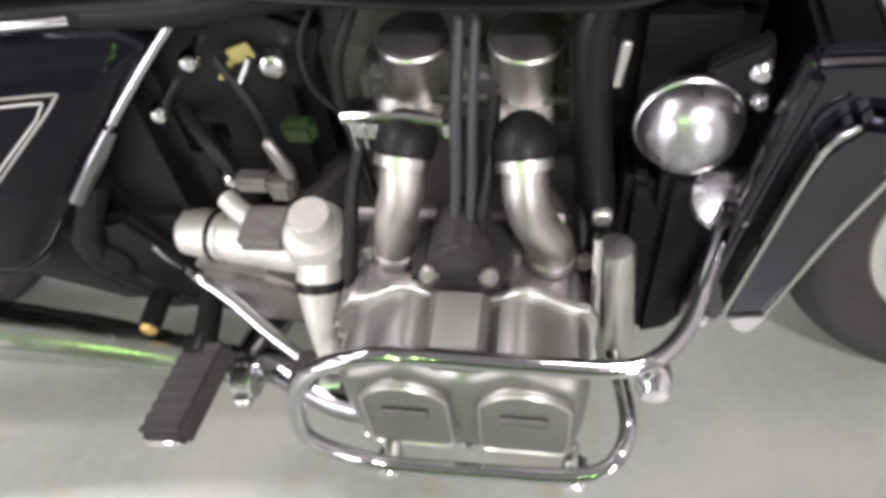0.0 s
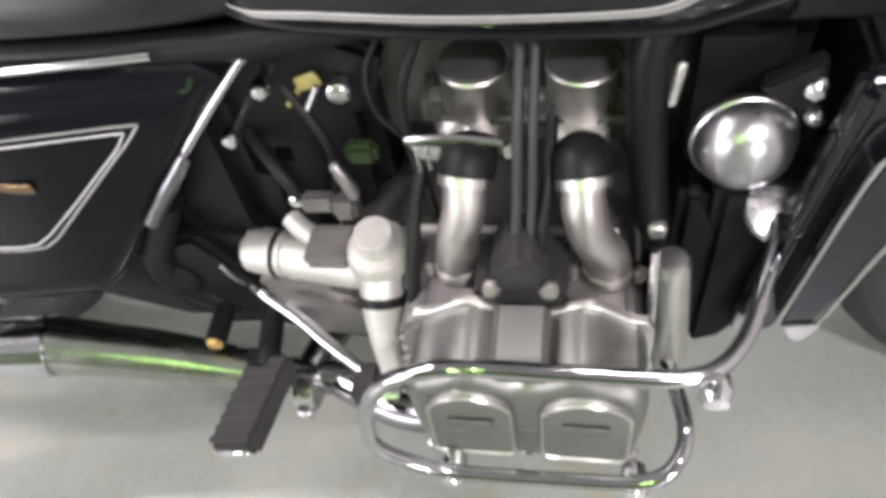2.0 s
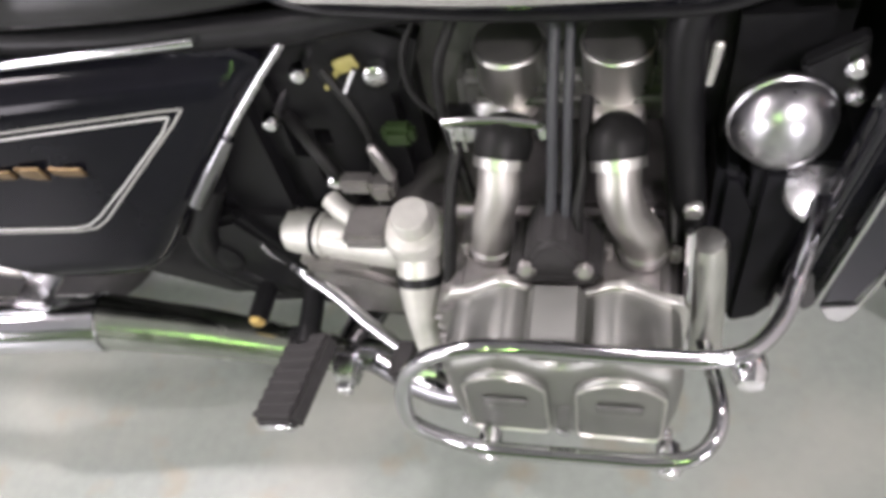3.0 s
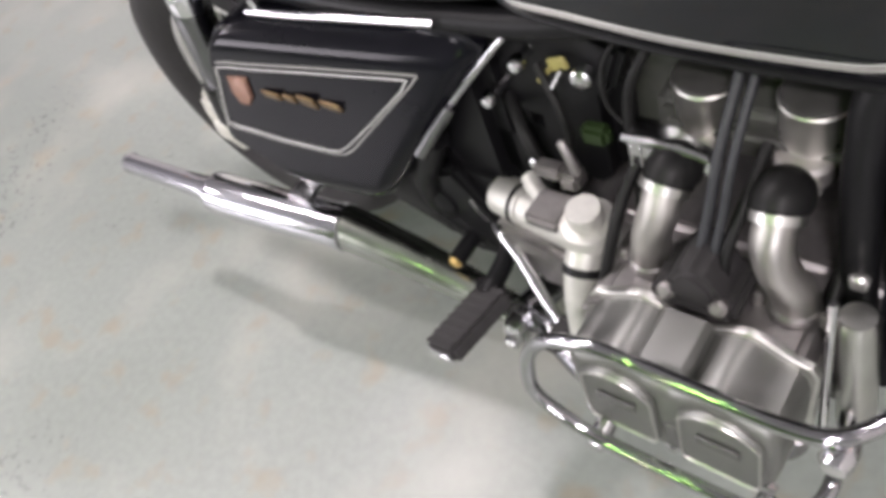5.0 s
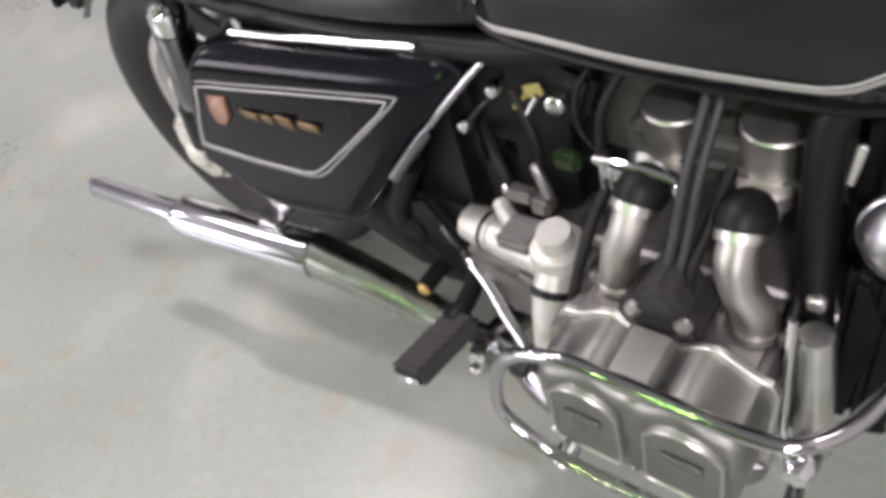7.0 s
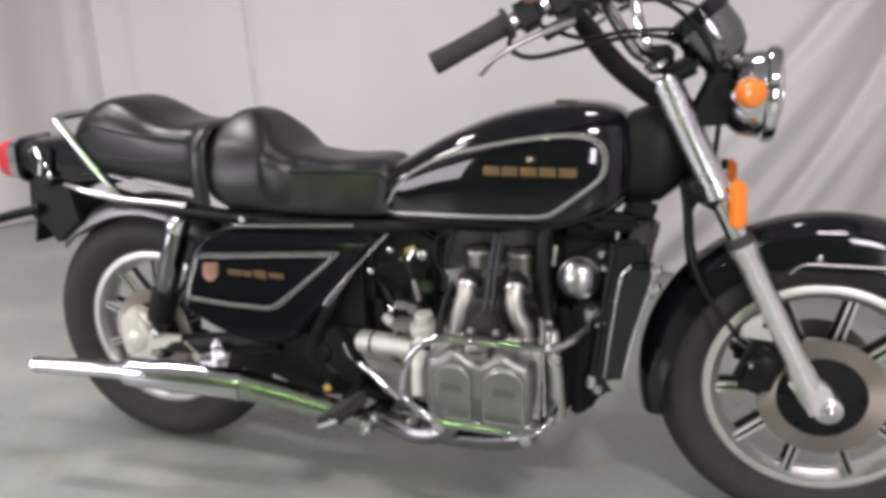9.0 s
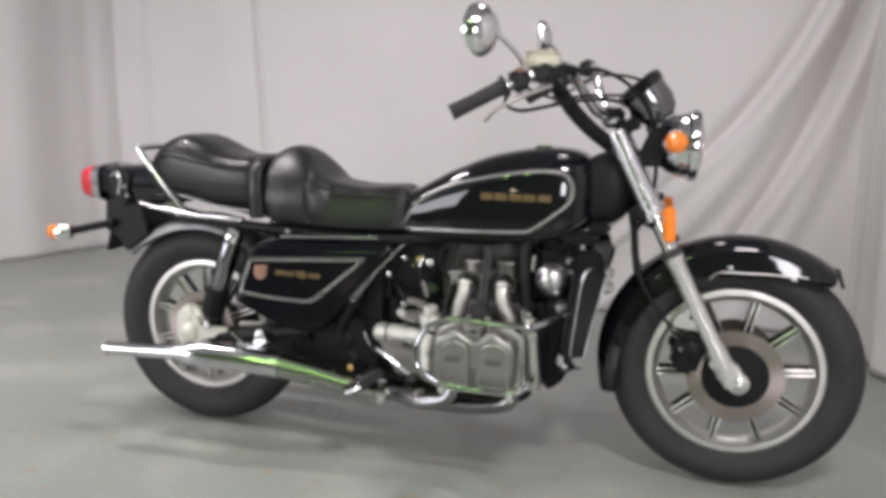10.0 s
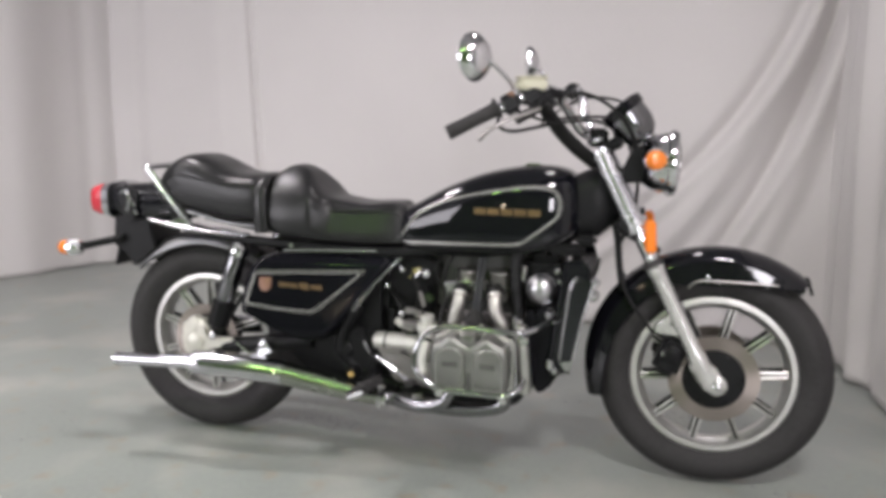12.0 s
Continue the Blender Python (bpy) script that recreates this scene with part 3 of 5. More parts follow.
FORK = (on_fork(1) - on_fork(0)).normalized()
for side in (-1, 1):
    y = 0.102 * side
    leg = part("fork_leg", lathe(on_fork(0.50, y), FORK, [(0.0, 0), (0.022, 0.0), (0.0265, 0.004), (0.0265, 0.022), (0.0235, 0.028), (0.0225, 0.05), (0.0215, 0.26), (0.026, 0.285), (0.029, 0.345), (0.024, 0.365), (0.0, 0.37)], 28), silver_paint, bike, "silver painted fork slider")
    part("axle_clamp", merge(block(on_fork(0.965, y) + Vector((0.012, 0.002 * side, -0.006)), (0.055, 0.052, 0.07), Matrix.Rotation(radians(-27), 4, "Y"), 0.010, 3),
                             slab([(1.520, 0.381), (1.537, 0.404), (1.572, 0.400), (1.606, 0.362), (1.600, 0.322), (1.566, 0.320)], min(side * 0.088, side * 0.120), max(side * 0.088, side * 0.120), 0.008, 3),
                             lathe(on_fork(1.0, y) + Vector((0.018, -0.03 * side, 0)), (0, side, 0), [(0.026, 0), (0.028, 0.004), (0.028, 0.05), (0.020, 0.056), (0.0, 0.056)], 20)), silver_paint, leg)
    part("axle_nut", lathe(on_fork(1.0, y) + Vector((0.018, 0.026 * side, 0)), (0, side, 0), [(0.015, 0), (0.015, 0.012), (0.009, 0.016), (0, 0.016)], 6), worn_chrome, leg)
    part("stanchion", lathe(on_fork(0.34, y), FORK, [(0.0195, 0), (0.0195, 0.16)], 24), chrome, leg, "chrome fork tube")
    part("dust_seal", lathe(on_fork(0.495, y), FORK, [(0.02, -0.012), (0.025, -0.010), (0.029, 0.0), (0.029, 0.006), (0.02, 0.008)], 24), rubber, leg)
    part("fork_cover", lathe(on_fork(0.02, y), FORK, [(0.0, 0.0), (0.026, 0.0), (0.0275, 0.006), (0.0275, 0.225), (0.030, 0.235), (0.030, 0.25), (0.02, 0.255)], 28), satin_chrome, leg, "chrome upper fork cover")
    part("fork_cap", lathe(on_fork(-0.01, y), -FORK, [(0.022, 0), (0.022, 0.006), (0.015, 0.010), (0.0, 0.012)], 16), worn_chrome, leg)
    lens = block((0, 0, 0), (0.030, 0.018, 0.094), None, 0.007, 3)
    bmesh.ops.transform(lens, matrix=Matrix.Translation(on_fork(0.385, y) + Vector((0.026, 0.026 * side, 0.006))) @ Matrix.Rotation(radians(-4), 4, "Y"), verts=lens.verts)
    part("side_reflector", lens, amber_lens, leg, "orange side reflector")
    caliper = block((0, 0, 0), (0.075, 0.055, 0.115), None, 0.014, 3)
    bmesh.ops.transform(caliper, matrix=Matrix.Translation((1.475, 0.075 * side, 0.395)) @ Matrix.Rotation(radians(20), 4, "Y"), verts=caliper.verts)
    caliper = merge(caliper, lathe((1.478, 0.1 * side, 0.405), (0, side, 0), [(0.024, 0), (0.024, 0.012), (0.018, 0.016), (0, 0.016)], 20))
    cal = part("brake_caliper", caliper, black_satin, bike)
    part("caliper_bracket", slab([(1.428, 0.482), (1.452, 0.508), (1.482, 0.535), (1.500, 0.528), (1.470, 0.500), (1.458, 0.486), (1.510, 0.478), (1.512, 0.458), (1.430, 0.463)], 0.098 * side - 0.008, 0.098 * side + 0.008, 0.004), silver_paint, cal, "pale silver caliper bracket")
    part("bleed_bolt", lathe((1.452, 0.112 * side, 0.41), (0, side, 0), [(0.007, 0), (0.007, 0.008), (0.004, 0.012), (0, 0.012)], 6), worn_chrome, cal)


def fender_strip(angles, c, crest, skirt, half, thick=0.003, nk=12):
    """A mudguard round c: crest is its radius, skirt(angle) how near to the axle its sides reach."""
    bm = bmesh.new()
    rings = []
    for a in angles:
        d = Vector((math.cos(a), 0, math.sin(a)))
        ring = []
        for inner in (0, 1):
            pts = []
            lowest = skirt(a)
            for k in range(-nk, nk + 1):
                u = k / nk
                if abs(u) < 0.55:
                    b = u / 0.55 * math.pi / 2
                    yy, rr = half * math.sin(b) ** 1 * 0.90, crest(a) - 0.042 * (1 - math.cos(b))
                else:
                    q = (abs(u) - 0.55) / 0.45
                    yy, rr = half * math.copysign(0.90 + 0.10 * q, u), crest(a) - 0.042 - (crest(a) - 0.042 - lowest) * q
                shrink = 1 - inner * thick / half
                pts.append(c + d * (rr - inner * thick) + Vector((0, yy * shrink, 0)))
            ring += pts if not inner else pts[::-1]
        rings.append([bm.verts.new(p) for p in ring])
    k = len(rings[0])
    for a, b in zip(rings, rings[1:]):
        for i in range(k):
            bm.faces.new((a[i], a[(i + 1) % k], b[(i + 1) % k], b[i]))
    bm.faces.new(rings[0])
    bm.faces.new(rings[-1])
    return bm


def front_skirt(a):
    s = math.sin(a)
    if a < radians(115):
        return min(0.345, max(0.272 / max(s, 0.3), 0.272))
    return between([(radians(115), 0.300), (radians(135), 0.300), (radians(165), 0.300), (radians(196), 0.318)], a)


fender = part("front_fender", fender_strip([radians(d) for d in steps(51, 194, 60)], FRONT, lambda a: 0.374 - 0.010 * max(0, (a - 2.4)), front_skirt, 0.074), black_paint, bike, "glossy black front mudguard")
for side in (-1, 1):
    part("fender_stripe", tube([(FRONT.x + dx, side * 0.0755, FRONT.z + dz) for dx, dz in ((-0.085, 0.262), (-0.06, 0.282), (0.0, 0.284), (0.08, 0.284), (0.15, 0.282))], 0.0022, 6), stripe_grey, fender)
    part("fender_bolt", lathe((FRONT.x - 0.035, side * 0.073, FRONT.z + 0.296), (0, side, 0), [(0.006, 0), (0.006, 0.004), (0, 0.006)], 10), worn_chrome, fender)
    part("fender_stay", tube([(1.545, side * 0.078, 0.46), (1.49, side * 0.079, 0.545), (1.47, side * 0.078, 0.60)], 0.008, 8), black_satin, fender)
part("fender_tip", tube([FRONT + Vector((math.cos(radians(52)) * 0.372, 0, math.sin(radians(52)) * 0.372)) + Vector((0.006, yy, -0.03 * abs(yy) / 0.07)) for yy in (-0.07, -0.04, 0, 0.04, 0.07)], 0.005, 8), black_satin, fender)

# steering head and lamps
part("triple_clamp", merge(block((1.285, 0, 0.985), (0.075, 0.24, 0.035), Matrix.Rotation(radians(-27), 4, "Y") @ Matrix.Rotation(radians(0), 4, "X"), 0.012, 3),
                                    block((1.345, 0, 0.755), (0.08, 0.25, 0.045), Matrix.Rotation(radians(27), 4, "Y"), 0.012, 3),
                                    lathe((1.255, 0, 0.97), (0.4, 0, -0.92), [(0.028, 0), (0.028, 0.25)], 20)), black_satin, bike)
head = part("headlight", lathe((1.352, 0, 0.937), (1, 0, -0.02), [(0.0, 0), (0.035, 0.002), (0.062, 0.018), (0.080, 0.045), (0.086, 0.075), (0.086, 0.088)], 40), chrome, bike, "round chrome headlight")
part("headlight_ring", lathe((1.440, 0, 0.936), (1, 0, -0.02), [(0.086, -0.002), (0.094, 0.002), (0.096, 0.012), (0.092, 0.024), (0.080, 0.028), (0.080, 0.0)], 40, True), chrome, head)
part("headlight_lens", lathe((1.452, 0, 0.936), (1, 0, -0.02), [(0.080, 0.0), (0.080, 0.010), (0.06, 0.020), (0.03, 0.025), (0.0, 0.026)], 40), lens_glass, head)
part("reflector_bowl", lathe((1.376, 0, 0.937), (1, 0, -0.02), [(0.012, 0.0), (0.05, 0.022), (0.070, 0.048), (0.078, 0.074), (0.075, 0.074), (0.047, 0.024), (0.012, 0.004)], 32), worn_chrome, head)
for y0 in (-0.105, 0.093):
    part("headlight_bracket", slab([(1.30, 0.88), (1.345, 0.985), (1.375, 0.98), (1.372, 0.885)], y0, y0 + 0.012, 0.003), black_satin, head)


def turn_signal(c, way, stem_to, label, deep=1.0, stem=0.008, stem_mat=None):
    """A turn signal at c that shines along way, on a stem that ends at stem_to."""
    w = Vector(way).normalized()
    body = part("turn_signal", lathe(Vector(c) - w * 0.03, w, [(0.0, -0.016), (0.015, -0.013), (0.025, -0.002), (0.029, 0.016), (0.030, 0.030)], 24), chrome, bike, label)
    part("lens", lathe(Vector(c), w, [(0.0265, -0.002), (0.0265, 0.008 * deep), (0.023, 0.017 * deep), (0.014, 0.022 * deep), (0.0, 0.024 * deep)], 24), amber_lens, body, "orange lens")
    part("stem", tube([Vector(c) - w * 0.025, Vector(stem_to)], stem, 10), stem_mat or chrome, body)
    return body


turn_signal((1.402, -0.180, 0.950), (0.45, -0.85, 0.05), (1.365, -0.09, 0.935), "chrome front turn signal with orange lens")
turn_signal((1.398, 0.185, 0.950), (0.9, 0.4, 0), (1.365, 0.09, 0.935), "chrome front turn signal with orange lens")

gauges = part("gauge_bracket", block((1.325, 0, 1.005), (0.07, 0.17, 0.03), Matrix.Rotation(radians(30), 4, "Y"), 0.008, 2), black_satin, bike)
for y in (-0.072, 0.072):
    c, ax = Vector((1.325, y, 1.062)), Vector((-0.646, 0, 0.763)).normalized()
    pod = part("gauge", merge(lathe(c - ax * 0.03, ax, [(0.0, -0.050), (0.026, -0.048), (0.046, -0.030), (0.056, 0.0), (0.057, 0.052)], 32)), dark_chrome, gauges, "black round instrument pod with a glossy bowl")
    part("bezel", lathe(c + ax * 0.022, ax, [(0.056, -0.012), (0.062, -0.008), (0.063, 0.014), (0.054, 0.020), (0.050, 0.010)], 32, True), black_paint, gauges)
    part("dial", lathe(c + ax * 0.024, ax, [(0.050, 0), (0.0, 0.001)], 32), stripe_grey, gauges)

# handlebar, controls and mirrors
bar = part("handlebar", tube([(0.900, -0.400, 1.018), (1.025, -0.366, 1.083), (1.105, -0.318, 1.121), (1.140, -0.248, 1.124), (1.158, -0.198, 1.096), (1.201, -0.128, 1.024), (1.236, -0.06, 1.005), (1.245, 0, 1.003), (1.240, 0.06, 1.005),
                              (1.215, 0.120, 1.022), (1.182, 0.195, 1.103), (1.172, 0.250, 1.144), (1.145, 0.318, 1.154), (1.075, 0.366, 1.128), (0.950, 0.400, 1.063)], 0.0125, 14), chrome, bike, "chrome pullback handlebar")
for y0 in (-0.045, 0.045):
    part("bar_clamp", block((1.243, y0, 1.005), (0.055, 0.03, 0.055), None, 0.008, 2), black_satin, bar)
for side in (-1, 1):
    y = lambda v: side * v
    seen = {o.name for o in bpy.data.objects}
    ends = [Vector((0.892, y(0.402), 1.014)), Vector((0.935, y(0.391), 1.036)), Vector((0.98, y(0.379), 1.060)), Vector((1.010, y(0.370), 1.076))]
    part("grip", tube(ends, [0.019, 0.0175, 0.0175, 0.019], 16, 8), rubber, bar, "black rubber grip")
    gd = (ends[-1] - ends[0]).normalized()
    part("grip_flange", lathe(ends[-1], gd, [(0.026, -0.004), (0.026, 0.004), (0.018, 0.006)], 20), rubber, bar)
    turn = aim(gd)
    sw = part("switch_housing", merge(block((1.040, y(0.356), 1.088), (0.050, 0.052, 0.055), turn, 0.012, 3), block((1.088, y(0.332), 1.108), (0.046, 0.048, 0.05), turn, 0.010, 3)), black_satin, bar)
    part("switch_button", block((1.046, y(0.376), 1.112), (0.02, 0.014, 0.012), None, 0.004, 2), badge_red if side < 0 else black_satin, sw)
    if side < 0:
        part("master_cylinder", merge(block((1.098, y(0.322), 1.110), (0.085, 0.045, 0.030), Matrix.Rotation(radians(side * -25), 4, "Z"), 0.008, 2), tube([(1.13, y(0.30), 1.12), (1.16, y(0.27), 1.115)], 0.012, 10)), black_satin, sw)
        tank_turn = Matrix.Rotation(radians(side * -25), 4, "Z")
        res = part("fluid_reservoir", block((1.088, y(0.326), 1.137), (0.072, 0.05, 0.030), tank_turn, 0.006, 2), reservoir_plastic, bar, "cream plastic brake fluid reservoir")
        part("lid", block((1.088, y(0.326), 1.154), (0.075, 0.052, 0.005), tank_turn, 0.002, 2), reservoir_plastic, res)
    part("lever", tube([(1.112, y(0.335), 1.078), (1.075, y(0.368), 1.062), (1.035, y(0.396), 1.044), (1.000, y(0.414), 1.022), (0.974, y(0.414), 0.998)], [0.008, 0.007, 0.0065, 0.006, 0.0085], 10, 6, False, 0.7), cast_alloy, bar, "dull silver brake lever")
    part("lever_pivot", lathe((1.11, y(0.333), 1.083), (0, 0, 1), [(0.014, 0), (0.014, 0.02), (0.008, 0.024), (0, 0.024)], 16), black_satin, bar)
    if side > 0:
        # the left controls sit a little higher and further forward
        for o in bpy.data.objects:
            if o.name not in seen:
                o.data.transform(Matrix.Translation((0.05, 0, 0.045)))
    mz = 1.196 if side < 0 else 1.252
    back = Vector((0.86, -0.50, 0.06) if side < 0 else (0.95, 0.25, 0.06)).normalized()
    mc = Vector((0.958 if side < 0 else 0.974, y(0.422), mz))
    mir = part("mirror", lathe(mc, back, [(0.0, -0.004), (0.054, -0.004), (0.059, 0.002), (0.056, 0.014), (0.043, 0.028), (0.022, 0.037), (0.0, 0.040)], 36, False, (0.92, 1.0)), chrome, bike, "round chrome mirror on a thin stem")
    part("mirror_glass", lathe(mc - back * 0.0035, -back, [(0.050, 0.0), (0.050, 0.0015), (0, 0.002)], 36), worn_chrome, mir)
    part("mirror_stem", tube([mc + back * 0.03, (1.010, y(0.412), mz - 0.018), (1.042, y(0.368), mz - 0.055), (1.052, y(0.350), 1.112)], 0.0058, 10), chrome, mir)
    part("stem_nut", lathe((1.050, y(0.352), 1.100), (0, 0, 1), [(0.011, 0), (0.011, 0.022), (0.006, 0.026)], 6), worn_chrome, mir)
for name, pts, r in (("throttle_cable", [(1.014, -0.348, 1.066), (1.007, -0.338, 1.040), (1.022, -0.332, 1.025), (1.052, -0.330, 1.021), (1.10, -0.31, 1.031), (1.16, -0.24, 1.045), (1.24, -0.14, 1.05), (1.29, -0.07, 1.02), (1.28, -0.04, 0.93)], 0.0045),
                     ("brake_hose", [(1.165, -0.265, 1.115), (1.22, -0.23, 1.118), (1.29, -0.17, 1.08), (1.345, -0.11, 1.0), (1.36, -0.06, 0.88), (1.352, -0.05, 0.77)], 0.005),
                     ("switch_wire", [(1.06, -0.33, 1.07), (1.12, -0.26, 1.05), (1.20, -0.20, 1.06), (1.30, -0.10, 1.05), (1.34, -0.05, 0.96)], 0.004),
                     ("wire_loom", [(1.29, -0.03, 0.82), (1.312, -0.045, 0.72), (1.320, -0.05, 0.65), (1.332, -0.05, 0.58), (1.345, -0.03, 0.54)], 0.010),
                     ("clutch_cable", [(1.10, 0.32, 1.10), (1.2, 0.27, 1.13), (1.32, 0.16, 1.10), (1.35, 0.09, 0.98), (1.30, 0.06, 0.85)], 0.0045),
                     ("brake_hose", [(1.352, -0.02, 0.76), (1.318, -0.045, 0.70), (1.318, -0.055, 0.65), (1.330, -0.075, 0.60), (1.362, -0.092, 0.54), (1.425, -0.094, 0.46)], 0.005),
                     ("brake_hose", [(1.352, 0.02, 0.76), (1.318, 0.045, 0.70), (1.318, 0.055, 0.65), (1.330, 0.075, 0.60), (1.362, 0.092, 0.54), (1.425, 0.094, 0.46)], 0.005)):
    part(name, tube(pts, r, 8), hose_rubber, bike)
part("main_cable", tube([(1.108, -0.30, 1.092), (1.126, -0.235, 1.062), (1.154, -0.185, 1.020), (1.190, -0.140, 0.980), (1.240, -0.07, 0.935)], [0.014, 0.019, 0.020, 0.020, 0.020], 14), hose_rubber, bike)
part("brake_splitter", merge(block((1.352, 0, 0.762), (0.03, 0.07, 0.03), None, 0.004, 2), lathe((1.372, -0.03, 0.80), (1, 0, 0), [(0.011, 0), (0.011, 0.012), (0, 0.013)], 10)), black_satin, bike)
part("steering_cover", loft(steps(1.19, 1.33, 6), [(1.19, 0.90), (1.26, 0.93), (1.33, 0.90)], [(1.19, 0.70), (1.26, 0.72), (1.33, 0.78)], [(1.19, 0.085), (1.26, 0.08), (1.33, 0.05)], 3), black_satin, bike)

# tank
TANK_TOP = smooth_rows([(0.650, 0.745), (0.680, 0.785), (0.720, 0.806), (0.770, 0.834), (0.820, 0.859), (0.907, 0.894), (0.990, 0.914), (1.074, 0.924), (1.150, 0.918), (1.190, 0.896), (1.212, 0.845)])
TANK_LOW = [(0.650, 0.668), (0.75, 0.655), (1.05, 0.655), (1.15, 0.685), (1.212, 0.735)]
TANK_HALF = smooth_rows([(0.650, 0.078), (0.700, 0.112), (0.780, 0.126), (0.846, 0.1365), (0.900, 0.1425), (0.960, 0.1455), (1.050, 0.145), (1.130, 0.134), (1.180, 0.110), (1.212, 0.065)])
TP = 3.5


def tank_y(x, z):
    zt, zb, hw = between(TANK_TOP, x), between(TANK_LOW, x), between(TANK_HALF, x)
    mid = zb + (zt - zb) * 0.27
    q = min(0.98, abs((z - mid) / ((zt - mid) if z > mid else (mid - zb))))
    return -hw * (1 - q ** TP) ** (1 / TP)


tank = part("fuel_tank", loft(steps(0.650, 1.212, 70), TANK_TOP, TANK_LOW, TANK_HALF, TP, 64, None, 0.27), black_paint, bike, "glossy black fuel tank with silver pinstripe")
TANK_LINE = [(0.676, 0.688), (0.690, 0.722), (0.712, 0.752), (0.748, 0.783), (0.824, 0.819), (0.924, 0.845), (1.030, 0.863), (1.098, 0.866), (1.136, 0.856), (1.153, 0.832), (1.154, 0.800), (1.142, 0.777), (1.100, 0.742), (1.060, 0.712), (1.040, 0.702), (1.010, 0.698), (0.920, 0.695), (0.840, 0.692), (0.750, 0.689)]
cx, cz = 0.93, 0.775
for side in (1, -1):
    for grow, r, mt in ((1.0, 0.0027, stripe_grey), (0.974, 0.0014, stripe_silver)):
        pts = [(cx + (x - cx) * grow, cz + (z - cz) * (grow - 0.022 * (grow < 1))) for x, z in TANK_LINE]
        part("pinstripe", tube([(x, side * (tank_y(x, z) + 0.0008), z) for x, z in [(v.x, v.z) for v in spline([(a, 0, b) for a, b in pts], 6, True)]], r, 6, 1, True), mt, tank)
# the maker's mark as plain gold bars
for k, w in enumerate((0.035, 0.034, 0.035, 0.034, 0.036)):
    x = 0.910 + 0.0385 * k
    part("mark_bar", block((x + w / 2, tank_y(x, 0.79) - 0.0005, 0.793), (w, 0.004, 0.019), Matrix.Rotation(radians(-7), 4, "X"), 0.0015, 1), gold, tank, "plain gold mark bar")
for x, yy, z, w in ((1.062, -0.03, 0.924, 0.045), (1.125, -0.045, 0.912, 0.02)):
    part("tank_lid_catch", block((x, yy, z), (w, 0.02, 0.008), None, 0.002, 2), chrome, tank)
part("tank_seam", tube([(x, tank_y(x, between(TANK_LOW, x) + 0.024) - 0.001, between(TANK_LOW, x) + 0.022) for x in steps(0.665, 1.19, 20)], 0.004, 8, 2), black_satin, tank)

# seat
S_TOP = smooth_rows([(0.236, 0.810), (0.247, 0.858), (0.268, 0.888), (0.298, 0.905), (0.330, 0.906), (0.362, 0.892), (0.388, 0.866), (0.408, 0.841), (0.436, 0.815), (0.480, 0.805), (0.550, 0.797), (0.620, 0.801), (0.665, 0.798), (0.690, 0.774)])
S_LOW = [(0.236, 0.705), (0.30, 0.672), (0.69, 0.668)]
S_HALF = smooth_rows([(0.236, 0.120), (0.26, 0.145), (0.32, 0.156), (0.40, 0.153), (0.50, 0.145), (0.60, 0.134), (0.66, 0.120), (0.69, 0.105)])
seat_form = loft(steps(0.236, 0.690, 56), S_TOP, S_LOW, S_HALF, 5.0, 64)


def lean(z):
    """How far the seat's flanks draw in above their foot."""
    return 1 - 2.5 * max(0.0, z - 0.685)


for v in seat_form.verts:
    v.co.y *= 1 + (lean(v.co.z) - 1) * min(1.0, max(0.0, (v.co.x - 0.40) / 0.06))
    # the rider's back rest is domed across
    v.co.y *= 1 - 0.62 * min(1.0, max(0.0, (v.co.z - 0.795) / 0.11)) ** 1.4 * min(1.0, max(0.0, (0.47 - v.co.x) / 0.07))
seat = part("seat", seat_form, vinyl, bike, "black vinyl stepped two-up seat")
P_TOP = smooth_rows([(-0.150, 0.825), (-0.140, 0.862), (-0.112, 0.900), (-0.078, 0.924), (-0.038, 0.936), (-0.001, 0.931), (0.040, 0.915), (0.093, 0.889), (0.142, 0.877), (0.200, 0.876), (0.228, 0.862), (0.240, 0.82)])
P_LOW = [(-0.158, 0.775), (-0.10, 0.745), (0.10, 0.728), (0.24, 0.715)]
P_HALF = smooth_rows([(-0.158, 0.085), (-0.13, 0.115), (-0.06, 0.135), (0.05, 0.142), (0.18, 0.143), (0.225, 0.138), (0.240, 0.120)])
part("pillion_pad", loft(steps(-0.150, 0.240, 48), P_TOP, P_LOW, P_HALF, 3.6, 48), vinyl, seat)


def side_of(rows, low, half, p, x, z):
    zt, zb, hw = between(rows, x), between(low, x), between(half, x)
    q = min(0.97, abs((z - (zt + zb) / 2) / ((zt - zb) / 2)))
    return -hw * (1 - q ** p) ** (1 / p)


